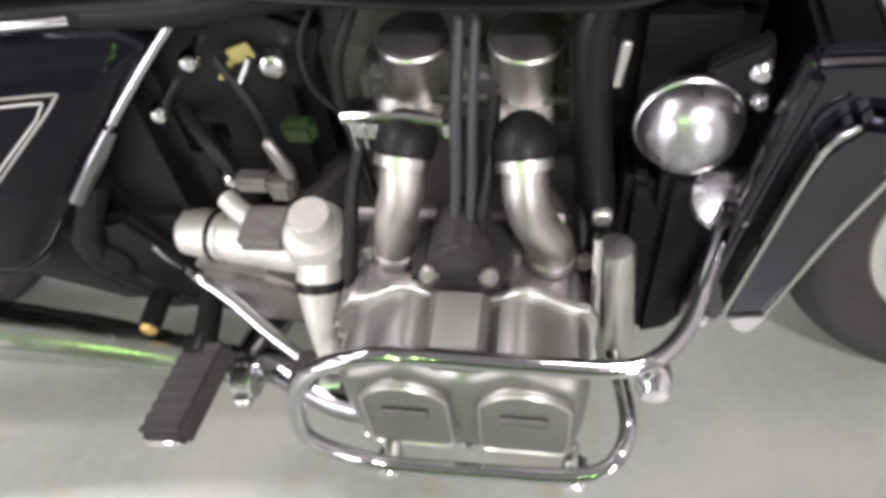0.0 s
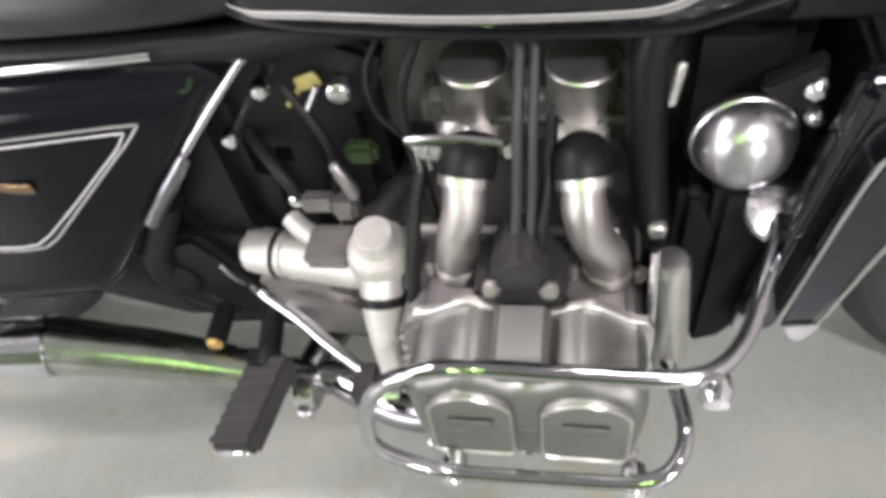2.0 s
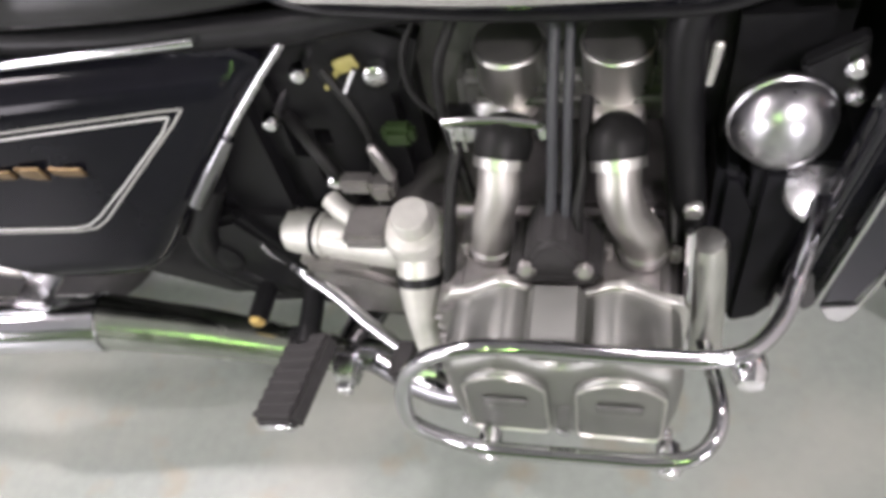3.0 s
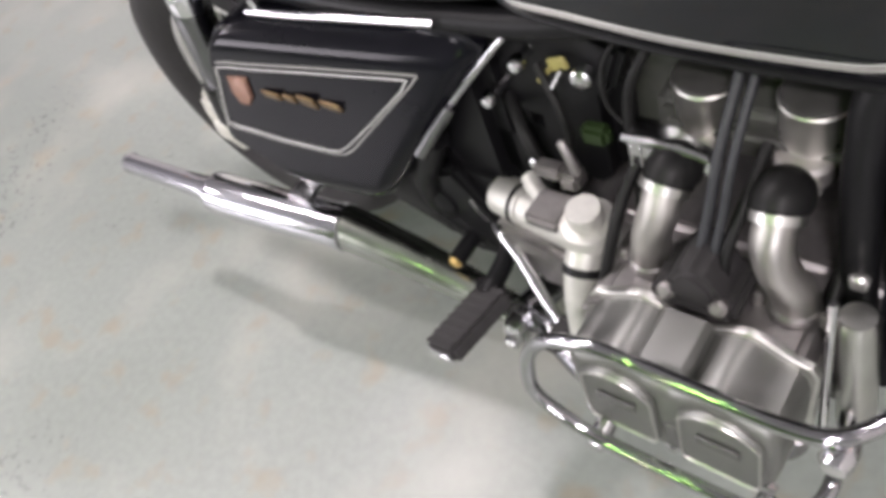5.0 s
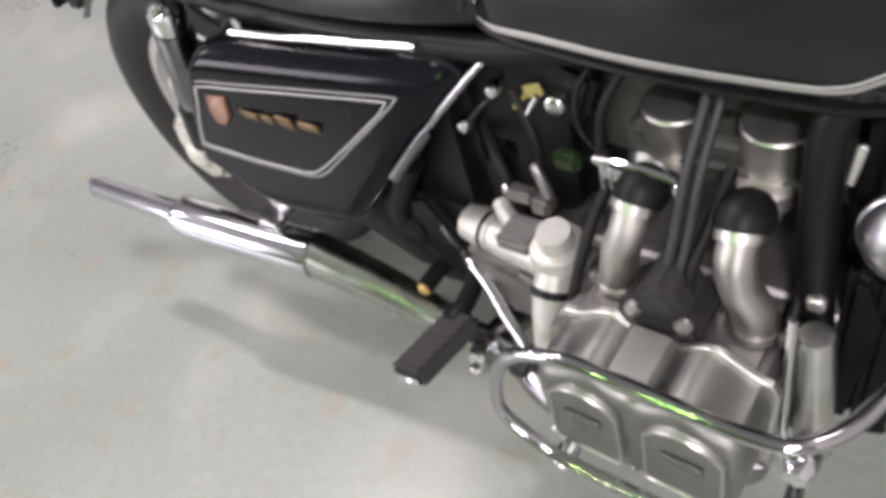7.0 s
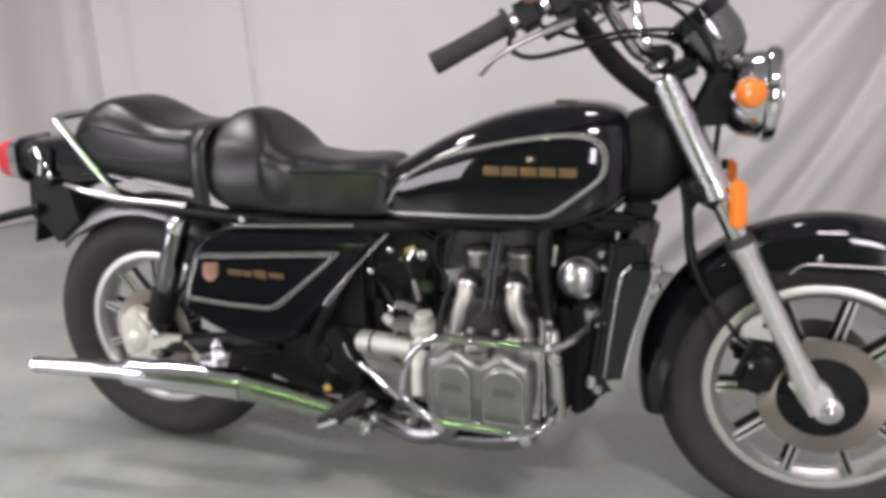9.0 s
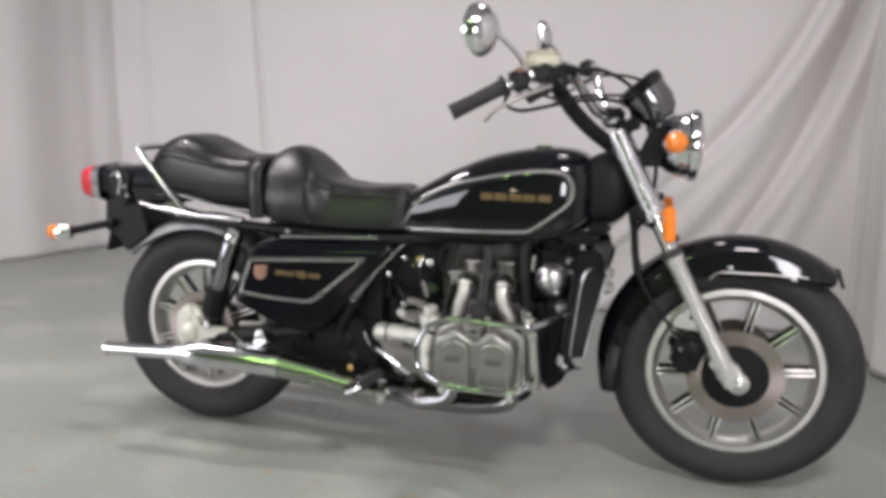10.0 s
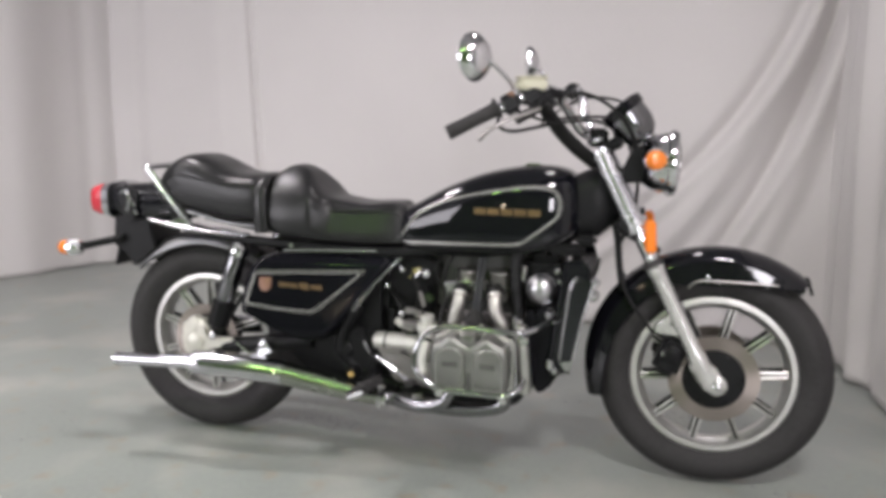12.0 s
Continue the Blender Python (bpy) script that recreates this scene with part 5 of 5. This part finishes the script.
# carburettors, boots and intake pipes
carbs = part("carburettor_bank", merge(block((0.930, -0.02, 0.545), (0.205, 0.14, 0.065), None, 0.012, 3), tube([(0.85, -0.098, 0.556), (1.02, -0.098, 0.556)], 0.005, 10)), airbox_grey, bike)
for x in (0.882, 0.980):
    cap = part("carburettor_cap", lathe((x, -0.074, 0.520), (0, -0.04, 1), [(0.0, 0.0), (0.026, 0.0), (0.030, 0.010), (0.0325, 0.016), (0.0325, 0.030), (0.0310, 0.034), (0.0310, 0.040), (0.0320, 0.044), (0.0320, 0.080), (0.0335, 0.082), (0.0338, 0.086), (0.0322, 0.088), (0.0, 0.088)], 40), bright_alloy, carbs, "bright alloy carburettor body")
    part("cap_top", lathe((x, -0.0778, 0.6085), (0, -0.04, 1), [(0.0, 0.0), (0.0312, 0.0), (0.0305, 0.003), (0.020, 0.006), (0.0, 0.007)], 36), dull_cap, cap, "dull grey carburettor top")
    part("float_bowl", merge(lathe((x, -0.094, 0.526), (0, -0.06, 1), [(0.0, 0), (0.024, 0.0), (0.028, 0.004), (0.028, 0.024), (0.024, 0.029), (0.0, 0.029)], 32), block((x + 0.014, -0.124, 0.540), (0.018, 0.012, 0.020), None, 0.004, 2)), polished_alloy, carbs)
    for a in (0.6, 2.5, 3.8, 5.6):
        part("cap_screw", lathe((x + 0.0285 * math.cos(a), -0.076 + 0.0285 * math.sin(a), 0.572), (0, 0, -1), [(0.004, 0), (0.004, 0.006), (0, 0.007)], 8), worn_chrome, cap)
for x0, x1, bow in ((0.882, 0.868, -1), (0.982, 1.006, 1)):
    pipe = part("intake_pipe", tube([(x0, -0.158, 0.560), (x0 + 0.002 * bow, -0.174, 0.550), (x0 + 0.003 * bow, -0.187, 0.530), (x0 + 0.010 * bow, -0.192, 0.504), (x1, -0.192, 0.476), (x1 + 0.003 * bow, -0.190, 0.456)], [0.0185, 0.0195, 0.0195, 0.0195, 0.0205, 0.022], 24, 8), polished_alloy, bike, "polished curved intake pipe")
    part("boot", tube([(x0, -0.146, 0.556), (x0, -0.153, 0.559), (x0, -0.163, 0.559), (x0 + 0.001 * bow, -0.175, 0.552)], [0.024, 0.0268, 0.0262, 0.0232], 24), hose_rubber, pipe, "black rubber intake boot")
    part("pipe_collar", tube([(x0 + 0.001 * bow, -0.170, 0.5555), (x0 + 0.002 * bow, -0.176, 0.5485)], 0.0245, 24), bright_alloy, pipe)
    part("pipe_flange", merge(lathe((x1 + 0.002 * bow, -0.190, 0.452), (0, 0, 1), [(0.0245, -0.004), (0.0245, 0.006), (0.022, 0.009)], 20), lathe((x1 + 0.032, -0.196, 0.448), (0, 0, 1), [(0.007, 0), (0.007, 0.010), (0.004, 0.014), (0, 0.015)], 12), lathe((x1 - 0.030, -0.196, 0.448), (0, 0, 1), [(0.007, 0), (0.007, 0.010), (0.004, 0.014), (0, 0.015)], 12)), cast_alloy, pipe)
link = part("choke_plate", merge(slab([(0.826, 0.576), (0.868, 0.574), (0.905, 0.556), (0.905, 0.548), (0.866, 0.556), (0.836, 0.552)], -0.150, -0.118, 0.003), block((0.845, -0.148, 0.556), (0.006, 0.006, 0.032), None, 0.002, 1), block((0.856, -0.148, 0.554), (0.006, 0.006, 0.032), None, 0.002, 1), block((0.835, -0.148, 0.554), (0.006, 0.006, 0.032), None, 0.002, 1)), worn_chrome, bike, "bright metal linkage plate")
part("link_rod", tube([(0.828, -0.150, 0.578), (0.870, -0.154, 0.584), (0.908, -0.156, 0.582), (0.924, -0.156, 0.576)], 0.0042, 8), chrome, link)
part("link_bolt", lathe((0.920, -0.152, 0.572), (0, -1, 0.3), [(0.009, 0), (0.009, 0.008), (0.005, 0.011), (0, 0.011)], 10), chrome, link)

# spark leads and hoses between the pipes
plug = part("plug_boot", merge(slab([(0.898, 0.47), (0.962, 0.47), (0.950, 0.505), (0.936, 0.52), (0.922, 0.52), (0.908, 0.505)], -0.238, -0.175, 0.010, 3), block((0.93, -0.205, 0.468), (0.085, 0.07, 0.02), None, 0.006, 2)), rubber, bike, "black rubber plug boot")
for dx, rr in ((-0.003, 0.0052), (0.010, 0.0045)):
    part("spark_lead", tube([(0.928 + dx, -0.205, 0.505), (0.930 + dx, -0.185, 0.545), (0.931 + dx, -0.160, 0.60), (0.932 + dx, -0.115, 0.655)], rr, 10), lead_grey, plug)
for x in (0.905, 0.956):
    part("plug_terminal", lathe((x, -0.232, 0.475), (0, -0.8, 0.6), [(0.009, 0), (0.009, 0.008), (0.005, 0.012), (0, 0.012)], 12), cast_alloy, plug)
for name, pts, r in (("fuel_hose", [(0.842, -0.10, 0.655), (0.826, -0.118, 0.62), (0.822, -0.125, 0.58), (0.832, -0.14, 0.53), (0.846, -0.165, 0.49)], 0.0055),
                     ("drain_hose", [(0.838, -0.13, 0.545), (0.828, -0.165, 0.51), (0.826, -0.20, 0.47), (0.822, -0.225, 0.42), (0.812, -0.24, 0.36)], 0.0065),
                     ("throttle_cable", [(0.812, -0.09, 0.66), (0.792, -0.108, 0.625), (0.795, -0.118, 0.585), (0.815, -0.118, 0.555)], 0.003),
                     ("wire_loom", [(0.64, -0.085, 0.53), (0.68, -0.12, 0.50), (0.70, -0.125, 0.45), (0.69, -0.13, 0.40), (0.66, -0.13, 0.36)], 0.008),
                     ("vacuum_hose", [(0.955, -0.12, 0.58), (0.952, -0.17, 0.545), (0.948, -0.2, 0.51), (0.95, -0.21, 0.48)], 0.006),
                     ("drain_hose", [(0.705, -0.10, 0.60), (0.735, -0.118, 0.56), (0.742, -0.122, 0.52), (0.735, -0.13, 0.47)], 0.005),
                     ("overflow_hose", [(1.035, -0.115, 0.62), (1.028, -0.13, 0.56), (1.034, -0.15, 0.48), (1.036, -0.18, 0.45)], 0.0065)):
    part(name, tube(pts, r, 10), hose_rubber, bike)
part("airbox", block((0.86, 0.02, 0.575), (0.40, 0.12, 0.21), None, 0.02, 2), airbox_grey, bike)
part("battery_box", block((0.43, 0.0, 0.42), (0.27, 0.17, 0.30), None, 0.02, 2), black_satin, bike)
for side in (-1, 1):
    part("pivot_plate", slab([(0.30, 0.36), (0.36, 0.27), (0.47, 0.225), (0.58, 0.24), (0.60, 0.34), (0.54, 0.47), (0.36, 0.46)], side * 0.115 - 0.008, side * 0.115 + 0.008, 0.006, 2), black_satin, frame_parts)
part("fan_housing", block((1.11, 0.0, 0.50), (0.11, 0.20, 0.33), None, 0.02, 2), black_satin, bike)
part("relay_box", block((0.72, 0.0, 0.52), (0.12, 0.165, 0.26), None, 0.02, 2), black_satin, bike)
part("yellow_tag", merge(block((0.728, -0.094, 0.600), (0.024, 0.006, 0.016), Matrix.Rotation(radians(-20), 4, "Y"), 0.002, 1), tube([(0.720, -0.096, 0.595), (0.705, -0.102, 0.578)], 0.003, 6)), yellow_tag, bike, "yellow plastic wiring tag")
part("connector", merge(lathe((0.756, -0.09, 0.592), (0.2, -1, 0), [(0.012, 0), (0.012, 0.014), (0.008, 0.017), (0, 0.017)], 16), tube([(0.742, -0.108, 0.606), (0.728, -0.112, 0.582)], 0.003, 6)), worn_chrome, bike)
part("choke_lever", slab([(0.748, 0.548), (0.757, 0.552), (0.772, 0.512), (0.768, 0.500), (0.758, 0.504)], -0.156, -0.146, 0.003, 1), cast_alloy, bike, "grey cast lever")
part("housing_block", merge(block((0.722, -0.143, 0.487), (0.036, 0.02, 0.018), None, 0.004, 2), block((0.748, -0.140, 0.478), (0.026, 0.026, 0.024), None, 0.005, 2)), cast_alloy, bike, "grey cast breather housing")
# plain dark green block among the hoses
part("green_block", block((0.766, -0.105, 0.520), (0.034, 0.02, 0.026), None, 0.006, 2), dark_green, bike, "small dark green block")

# starter, water housing and lower casting
starter = part("starter_motor", merge(lathe((0.605, -0.125, 0.383), (1, -0.16, 0.03), [(0.0, 0.0), (0.020, 0.0), (0.0265, 0.006), (0.0275, 0.014), (0.0275, 0.052), (0.0245, 0.054), (0.0245, 0.060), (0.0275, 0.062), (0.0275, 0.155), (0, 0.155)], 32)), pale_cast, bike, "pale cast starter motor")
part("starter_band", lathe((0.645, -0.1315, 0.384), (1, -0.16, 0.03), [(0.0285, 0), (0.0285, 0.006)], 24), black_satin, starter)
part("starter_lug", block((0.69, -0.165, 0.372), (0.05, 0.012, 0.012), None, 0.004, 2), cast_alloy, starter)
part("starter_terminal", lathe((0.705, -0.145, 0.410), (0, -0.4, 1), [(0.007, 0), (0.007, 0.012), (0, 0.015)], 8), cast_alloy, starter)
part("drive_dome", lathe((0.690, -0.120, 0.470), (-0.1, -1, 0.3), [(0.010, 0), (0.010, 0.010), (0.006, 0.013), (0, 0.014)], 12), chrome, bike)
water = part("water_housing", merge(
    lathe((0.784, -0.174, 0.424), (0, -0.10, 1), [(0.0, -0.01), (0.021, -0.01), (0.021, 0.013), (0.031, 0.015), (0.0335, 0.018), (0.0335, 0.035), (0.0310, 0.039), (0.0205, 0.040), (0.0205, 0.060), (0.019, 0.062), (0, 0.062)], 40),
    tube([(0.785, -0.184, 0.438), (0.786, -0.206, 0.412), (0.787, -0.226, 0.376), (0.792, -0.245, 0.325)], [0.022, 0.0235, 0.019, 0.016], 20),
    tube([(0.74, -0.165, 0.44), (0.70, -0.15, 0.445), (0.68, -0.135, 0.45)], 0.012, 12)), pale_cast, bike, "pale cast water housing and pipe")
part("housing_clamp", tube([(0.7858, -0.203, 0.4155), (0.7862, -0.209, 0.4075)], 0.0250, 18), black_satin, water)
part("lower_bracket", merge(block((0.735, -0.175, 0.455), (0.05, 0.05, 0.02), None, 0.006, 2), slab([(0.62, 0.375), (0.70, 0.36), (0.79, 0.31), (0.79, 0.27), (0.68, 0.27)], -0.17, -0.13, 0.008, 2), block((0.815, -0.225, 0.345), (0.022, 0.06, 0.05), None, 0.006, 2)), cast_alloy, bike)

# foot peg, brake pedal
px_, py_ = Vector((0.079, -0.012, 0.040)).normalized(), Vector((-0.016, 0.114, -0.016)).normalized()
pz_ = px_.cross(py_).normalized()
py_ = pz_.cross(px_)
peg_turn = Matrix((px_, py_, pz_)).transposed().to_4x4()
PEG = Vector((0.6215, -0.271, 0.2795))
peg = part("foot_peg", block(PEG, (0.072, 0.115, 0.026), peg_turn, 0.006, 2), rubber, bike, "black ribbed rubber foot peg")
for k in range(8):
    part("peg_rib", block(PEG + peg_turn @ Vector((0, -0.05 + 0.0145 * k, 0.012)), (0.066, 0.008, 0.004), peg_turn, 0.0015, 1), rubber, peg)
part("peg_end", block(PEG + peg_turn @ Vector((0, -0.0595, -0.002)), (0.056, 0.005, 0.012), peg_turn, 0.002, 1), chrome, peg)
part("peg_mount", merge(tube([(0.622, -0.225, 0.282), (0.620, -0.18, 0.290), (0.615, -0.14, 0.30)], 0.014, 12), block((0.618, -0.213, 0.278), (0.045, 0.02, 0.032), None, 0.006, 2)), black_satin, peg)
pedal = part("brake_pedal", tube([(0.602, -0.148, 0.338), (0.622, -0.160, 0.338), (0.660, -0.178, 0.326), (0.705, -0.206, 0.310), (0.745, -0.228, 0.297)], [0.006, 0.0075, 0.0085, 0.008, 0.007], 12, 8), chrome, bike, "chrome brake pedal arm")
part("pedal_pad", block((0.752, -0.245, 0.298), (0.028, 0.05, 0.014), None, 0.005, 2), rubber, pedal)
part("pedal_spring", tube([(0.595, -0.150, 0.345), (0.585, -0.152, 0.365), (0.578, -0.152, 0.385)], 0.003, 8), worn_chrome, pedal)

# exhaust
muffler = part("muffler", merge(
    tube([(-0.212, -0.261, 0.293), (0.06, -0.249, 0.300)], [0.0200, 0.0220], 24),
    tube([(0.030, -0.2505, 0.2995), (0.046, -0.250, 0.3)], 0.0250, 24),
    tube([(0.052, -0.250, 0.3005), (0.054, -0.2495, 0.3003), (0.060, -0.249, 0.300), (0.10, -0.245, 0.298), (0.20, -0.231, 0.291), (0.335, -0.2085, 0.278)], [0.022, 0.034, 0.0365, 0.0375, 0.038, 0.0375], 36),
    tube([(0.300, -0.212, 0.283), (0.335, -0.207, 0.277)], 0.030, 24)), muffler_chrome, bike, "long chrome muffler with tapered tail pipe")
part("front_pipe", tube([(0.333, -0.207, 0.277), (0.45, -0.202, 0.257), (0.55, -0.202, 0.239), (0.66, -0.207, 0.230)], [0.0365, 0.033, 0.028, 0.023], 24), dim_green_chrome, muffler, "chrome front section of the exhaust, dark reflections in its colour")
part("heat_shield", tube([(0.322, -0.2105, 0.279), (0.334, -0.208, 0.278)], 0.0395, 32), muffler_chrome, muffler)
part("tail_tip", tube([(-0.2165, -0.261, 0.2925), (-0.206, -0.261, 0.2925)], 0.0215, 24), chrome, muffler)
part("tip_bore", tube([(-0.2175, -0.261, 0.2925), (-0.2155, -0.261, 0.2925)], 0.0155, 20), black_satin, muffler)
part("muffler_bracket", merge(block((0.255, -0.195, 0.325), (0.05, 0.05, 0.012), None, 0.004, 2), slab([(0.23, 0.325), (0.28, 0.325), (0.26, 0.37), (0.245, 0.37)], -0.180, -0.170, 0.003), lathe((0.255, -0.178, 0.352), (0, -1, 0), [(0.011, 0), (0.011, 0.012), (0, 0.016)], 6)), worn_chrome, muffler)
part("cross_pipe", merge(tube([(0.65, -0.204, 0.232), (0.75, -0.210, 0.228), (0.85, -0.225, 0.226), (0.95, -0.235, 0.235), (1.02, -0.240, 0.258), (1.03, -0.238, 0.30)], 0.021, 18), tube([(0.70, -0.21, 0.229), (0.78, -0.245, 0.232), (0.85, -0.255, 0.252), (0.878, -0.245, 0.30)], 0.020, 18), tube([(0.66, -0.20, 0.235), (0.70, 0.0, 0.225), (0.66, 0.22, 0.235)], 0.022, 16)), dark_chrome, muffler, "chrome header pipes under the engine")
for x, z in ((0.662, 0.232), (0.768, 0.232)):
    part("pipe_clamp", merge(tube([(x - 0.012, -0.222, z), (x + 0.012, -0.222, z)], 0.0255, 20), block((x, -0.250, z - 0.008), (0.02, 0.014, 0.016), None, 0.003, 1)), worn_chrome, muffler)
part("left_muffler", merge(tube([(-0.228, 0.262, 0.292), (0.06, 0.256, 0.296)], [0.0235, 0.027], 20), tube([(0.055, 0.256, 0.294), (0.20, 0.250, 0.285), (0.345, 0.244, 0.276)], [0.034, 0.040, 0.0385], 24), tube([(0.340, 0.244, 0.275), (0.55, 0.232, 0.240), (0.66, 0.225, 0.232)], [0.036, 0.025, 0.021], 20)), chrome, muffler)

# horn, radiator
horn = part("horn", lathe((1.111, -0.146, 0.579), (0.05, -1, 0.12), [(0.0, -0.01), (0.034, -0.01), (0.0405, -0.004), (0.0415, 0.004), (0.0395, 0.014), (0.034, 0.026), (0.022, 0.035), (0.010, 0.039), (0, 0.040)], 40), horn_steel, bike, "round chrome horn dome")
part("horn_ring", lathe((1.111, -0.148, 0.579), (0.05, -1, 0.12), [(0.0402, -0.004), (0.0428, -0.002), (0.0428, 0.004), (0.0402, 0.006)], 40, True), horn_steel, horn)
part("horn_bracket", slab([(1.118, 0.628), (1.160, 0.655), (1.170, 0.60), (1.150, 0.575), (1.125, 0.60)], -0.142, -0.126, 0.003), black_satin, horn)
for x, z, r in ((1.154, 0.632, 0.009), (1.160, 0.604, 0.008)):
    part("bracket_bolt", lathe((x, -0.142, z), (0, -1, 0), [(r, 0), (r, 0.010), (r * 0.6, 0.014), (0, 0.014)], 8), worn_chrome, horn)
part("silver_tab", block((1.056, -0.122, 0.615), (0.009, 0.006, 0.045), Matrix.Rotation(radians(6), 4, "Y"), 0.002, 1), silver_paint, bike)
part("tube_clip", block((1.052, -0.163, 0.478), (0.018, 0.012, 0.018), None, 0.003, 1), silver_paint, bike)
SIDE = [(1.174, 0.668), (1.236, 0.672), (1.246, 0.655), (1.244, 0.600), (1.220, 0.498), (1.194, 0.390), (1.180, 0.345), (1.160, 0.330), (1.135, 0.335), (1.141, 0.391)]
radiator = part("radiator", merge(slab([(1.20, 0.64), (1.245, 0.645), (1.19, 0.335), (1.145, 0.335)], -0.16, 0.16, 0.006, 2)), black_satin, bike, "black radiator behind the front wheel")
fin = None
for k in range(21):
    at = (1.249 - 0.055 * (k / 20), 0, 0.635 - 0.295 * k / 20)
    if fin is None:
        fin = part("radiator_fin", block((0, 0, 0), (0.006, 0.31, 0.006), None, 0.001, 1), black_satin, radiator)
        fin.matrix_basis = Matrix.Translation(at)
    else:
        share("radiator_fin", fin.data, Matrix.Translation(at), radiator)
for side in (-1, 1):
    bm = slab(SIDE, 0.158, 0.182, 0.008, 3)
    bmesh.ops.scale(bm, vec=(1, side, 1), verts=bm.verts)
    shroud = part("radiator_shroud", bm, black_paint, radiator, "glossy black radiator shroud")
    part("shroud_rib", tube([(1.180, side * 0.182, 0.655), (1.160, side * 0.184, 0.50), (1.145, side * 0.182, 0.375)], 0.006, 10), black_paint, shroud)
    part("grille_frame", slab([(1.170, 0.386), (1.184, 0.362), (1.198, 0.356), (1.205, 0.372), (1.228, 0.495), (1.256, 0.600), (1.252, 0.625), (1.215, 0.630), (1.194, 0.600), (1.180, 0.490)], side * 0.188 - 0.012, side * 0.188 + 0.012, 0.010, 4), smoked_panel, radiator, "glossy dark radiator side panel")
    # front edge: a chrome line, its glints drawn in as a bright tube
    part("panel_edge", tube([(1.186, side * 0.1995, 0.362), (1.200, side * 0.2005, 0.366), (1.206, side * 0.2005, 0.380), (1.228, side * 0.2005, 0.495), (1.255, side * 0.2000, 0.600), (1.254, side * 0.199, 0.622)], 0.0026, 8), worn_chrome, radiator, "thin bright edge strip, drawn for chrome and glints")
    # rear edge: the panel's highlight drawn as a bright tube
    part("panel_edge", tube([(1.172, side * 0.1995, 0.388), (1.182, side * 0.2005, 0.490), (1.196, side * 0.2005, 0.598), (1.214, side * 0.1995, 0.626)], 0.0024, 8), worn_chrome, radiator, "thin bright edge strip, drawn for chrome and glints")
    part("panel_tip", slab([(1.174, 0.384), (1.185, 0.364), (1.198, 0.358), (1.206, 0.373), (1.211, 0.392), (1.192, 0.388)], side * 0.2005 - 0.003, side * 0.2005 + 0.003, 0.002, 1), worn_chrome, radiator, "bright metal tip of the side panel")
    part("rod_end", lathe((1.146, side * 0.184, 0.385), (-0.1, 0, -1), [(0.010, 0), (0.011, 0.004), (0.011, 0.026), (0.006, 0.03)], 14), worn_chrome, shroud)
    for x, z in ((1.222, 0.60), (1.158, 0.352)):
        part("shroud_bolt", lathe((x, side * 0.182, z), (0, side, 0), [(0.009, 0), (0.009, 0.004), (0.005, 0.008), (0, 0.008)], 12), chrome, shroud)
part("tank_bracket", merge(block((1.172, -0.095, 0.688), (0.10, 0.06, 0.034), None, 0.010, 2), block((1.225, -0.08, 0.715), (0.06, 0.06, 0.03), None, 0.010, 2)), black_satin, bike)
part("side_light_cap", merge(lathe((1.252, -0.165, 0.575), (0.4, -1, 0), [(0.018, 0), (0.018, 0.010), (0.012, 0.018), (0, 0.020)], 20), lathe((1.256, -0.165, 0.612), (0.4, -1, 0), [(0.014, 0), (0.014, 0.010), (0.009, 0.016), (0, 0.017)], 16)), chrome, bike, "chrome bolts on the radiator edge")

# engine guard
for side in (-1, 1):
    g = [(1.152, 0.160, 0.507), (1.146, 0.195, 0.503), (1.132, 0.238, 0.499), (1.115, 0.284, 0.496), (1.090, 0.315, 0.494), (1.055, 0.326, 0.493), (0.98, 0.328, 0.495), (0.90, 0.329, 0.498), (0.858, 0.331, 0.492), (0.824, 0.334, 0.475), (0.803, 0.339, 0.445),
         (0.795, 0.345, 0.408), (0.798, 0.350, 0.375), (0.822, 0.351, 0.350), (0.858, 0.351, 0.331), (0.90, 0.350, 0.325), (0.97, 0.348, 0.323), (1.03, 0.346, 0.322), (1.064, 0.340, 0.330), (1.082, 0.320, 0.342), (1.085, 0.285, 0.345), (1.075, 0.22, 0.330), (1.066, 0.165, 0.315)]
    guard = part("engine_guard", tube([(x, side * y, z) for x, y, z in g], 0.0078, 16, 6), guard_chrome, bike, "chrome tubular engine guard")
    part("guard_flange", lathe((1.152, side * 0.160, 0.505), (0.10, side * 0.50, 0.85), [(0.0, 0), (0.029, 0.0), (0.031, 0.003), (0.029, 0.008), (0.014, 0.012), (0.0, 0.012)], 32), worn_chrome, guard)
    for x, y, z in ((0.866, 0.340, 0.318), (1.040, 0.336, 0.312), (1.090, 0.318, 0.476)):
        part("guard_clamp", lathe((x, side * y, z), (0, side, 0), [(0.0, -0.012), (0.012, -0.012), (0.014, 0.0), (0.014, 0.012), (0.010, 0.020), (0, 0.021)], 20), chrome, guard)
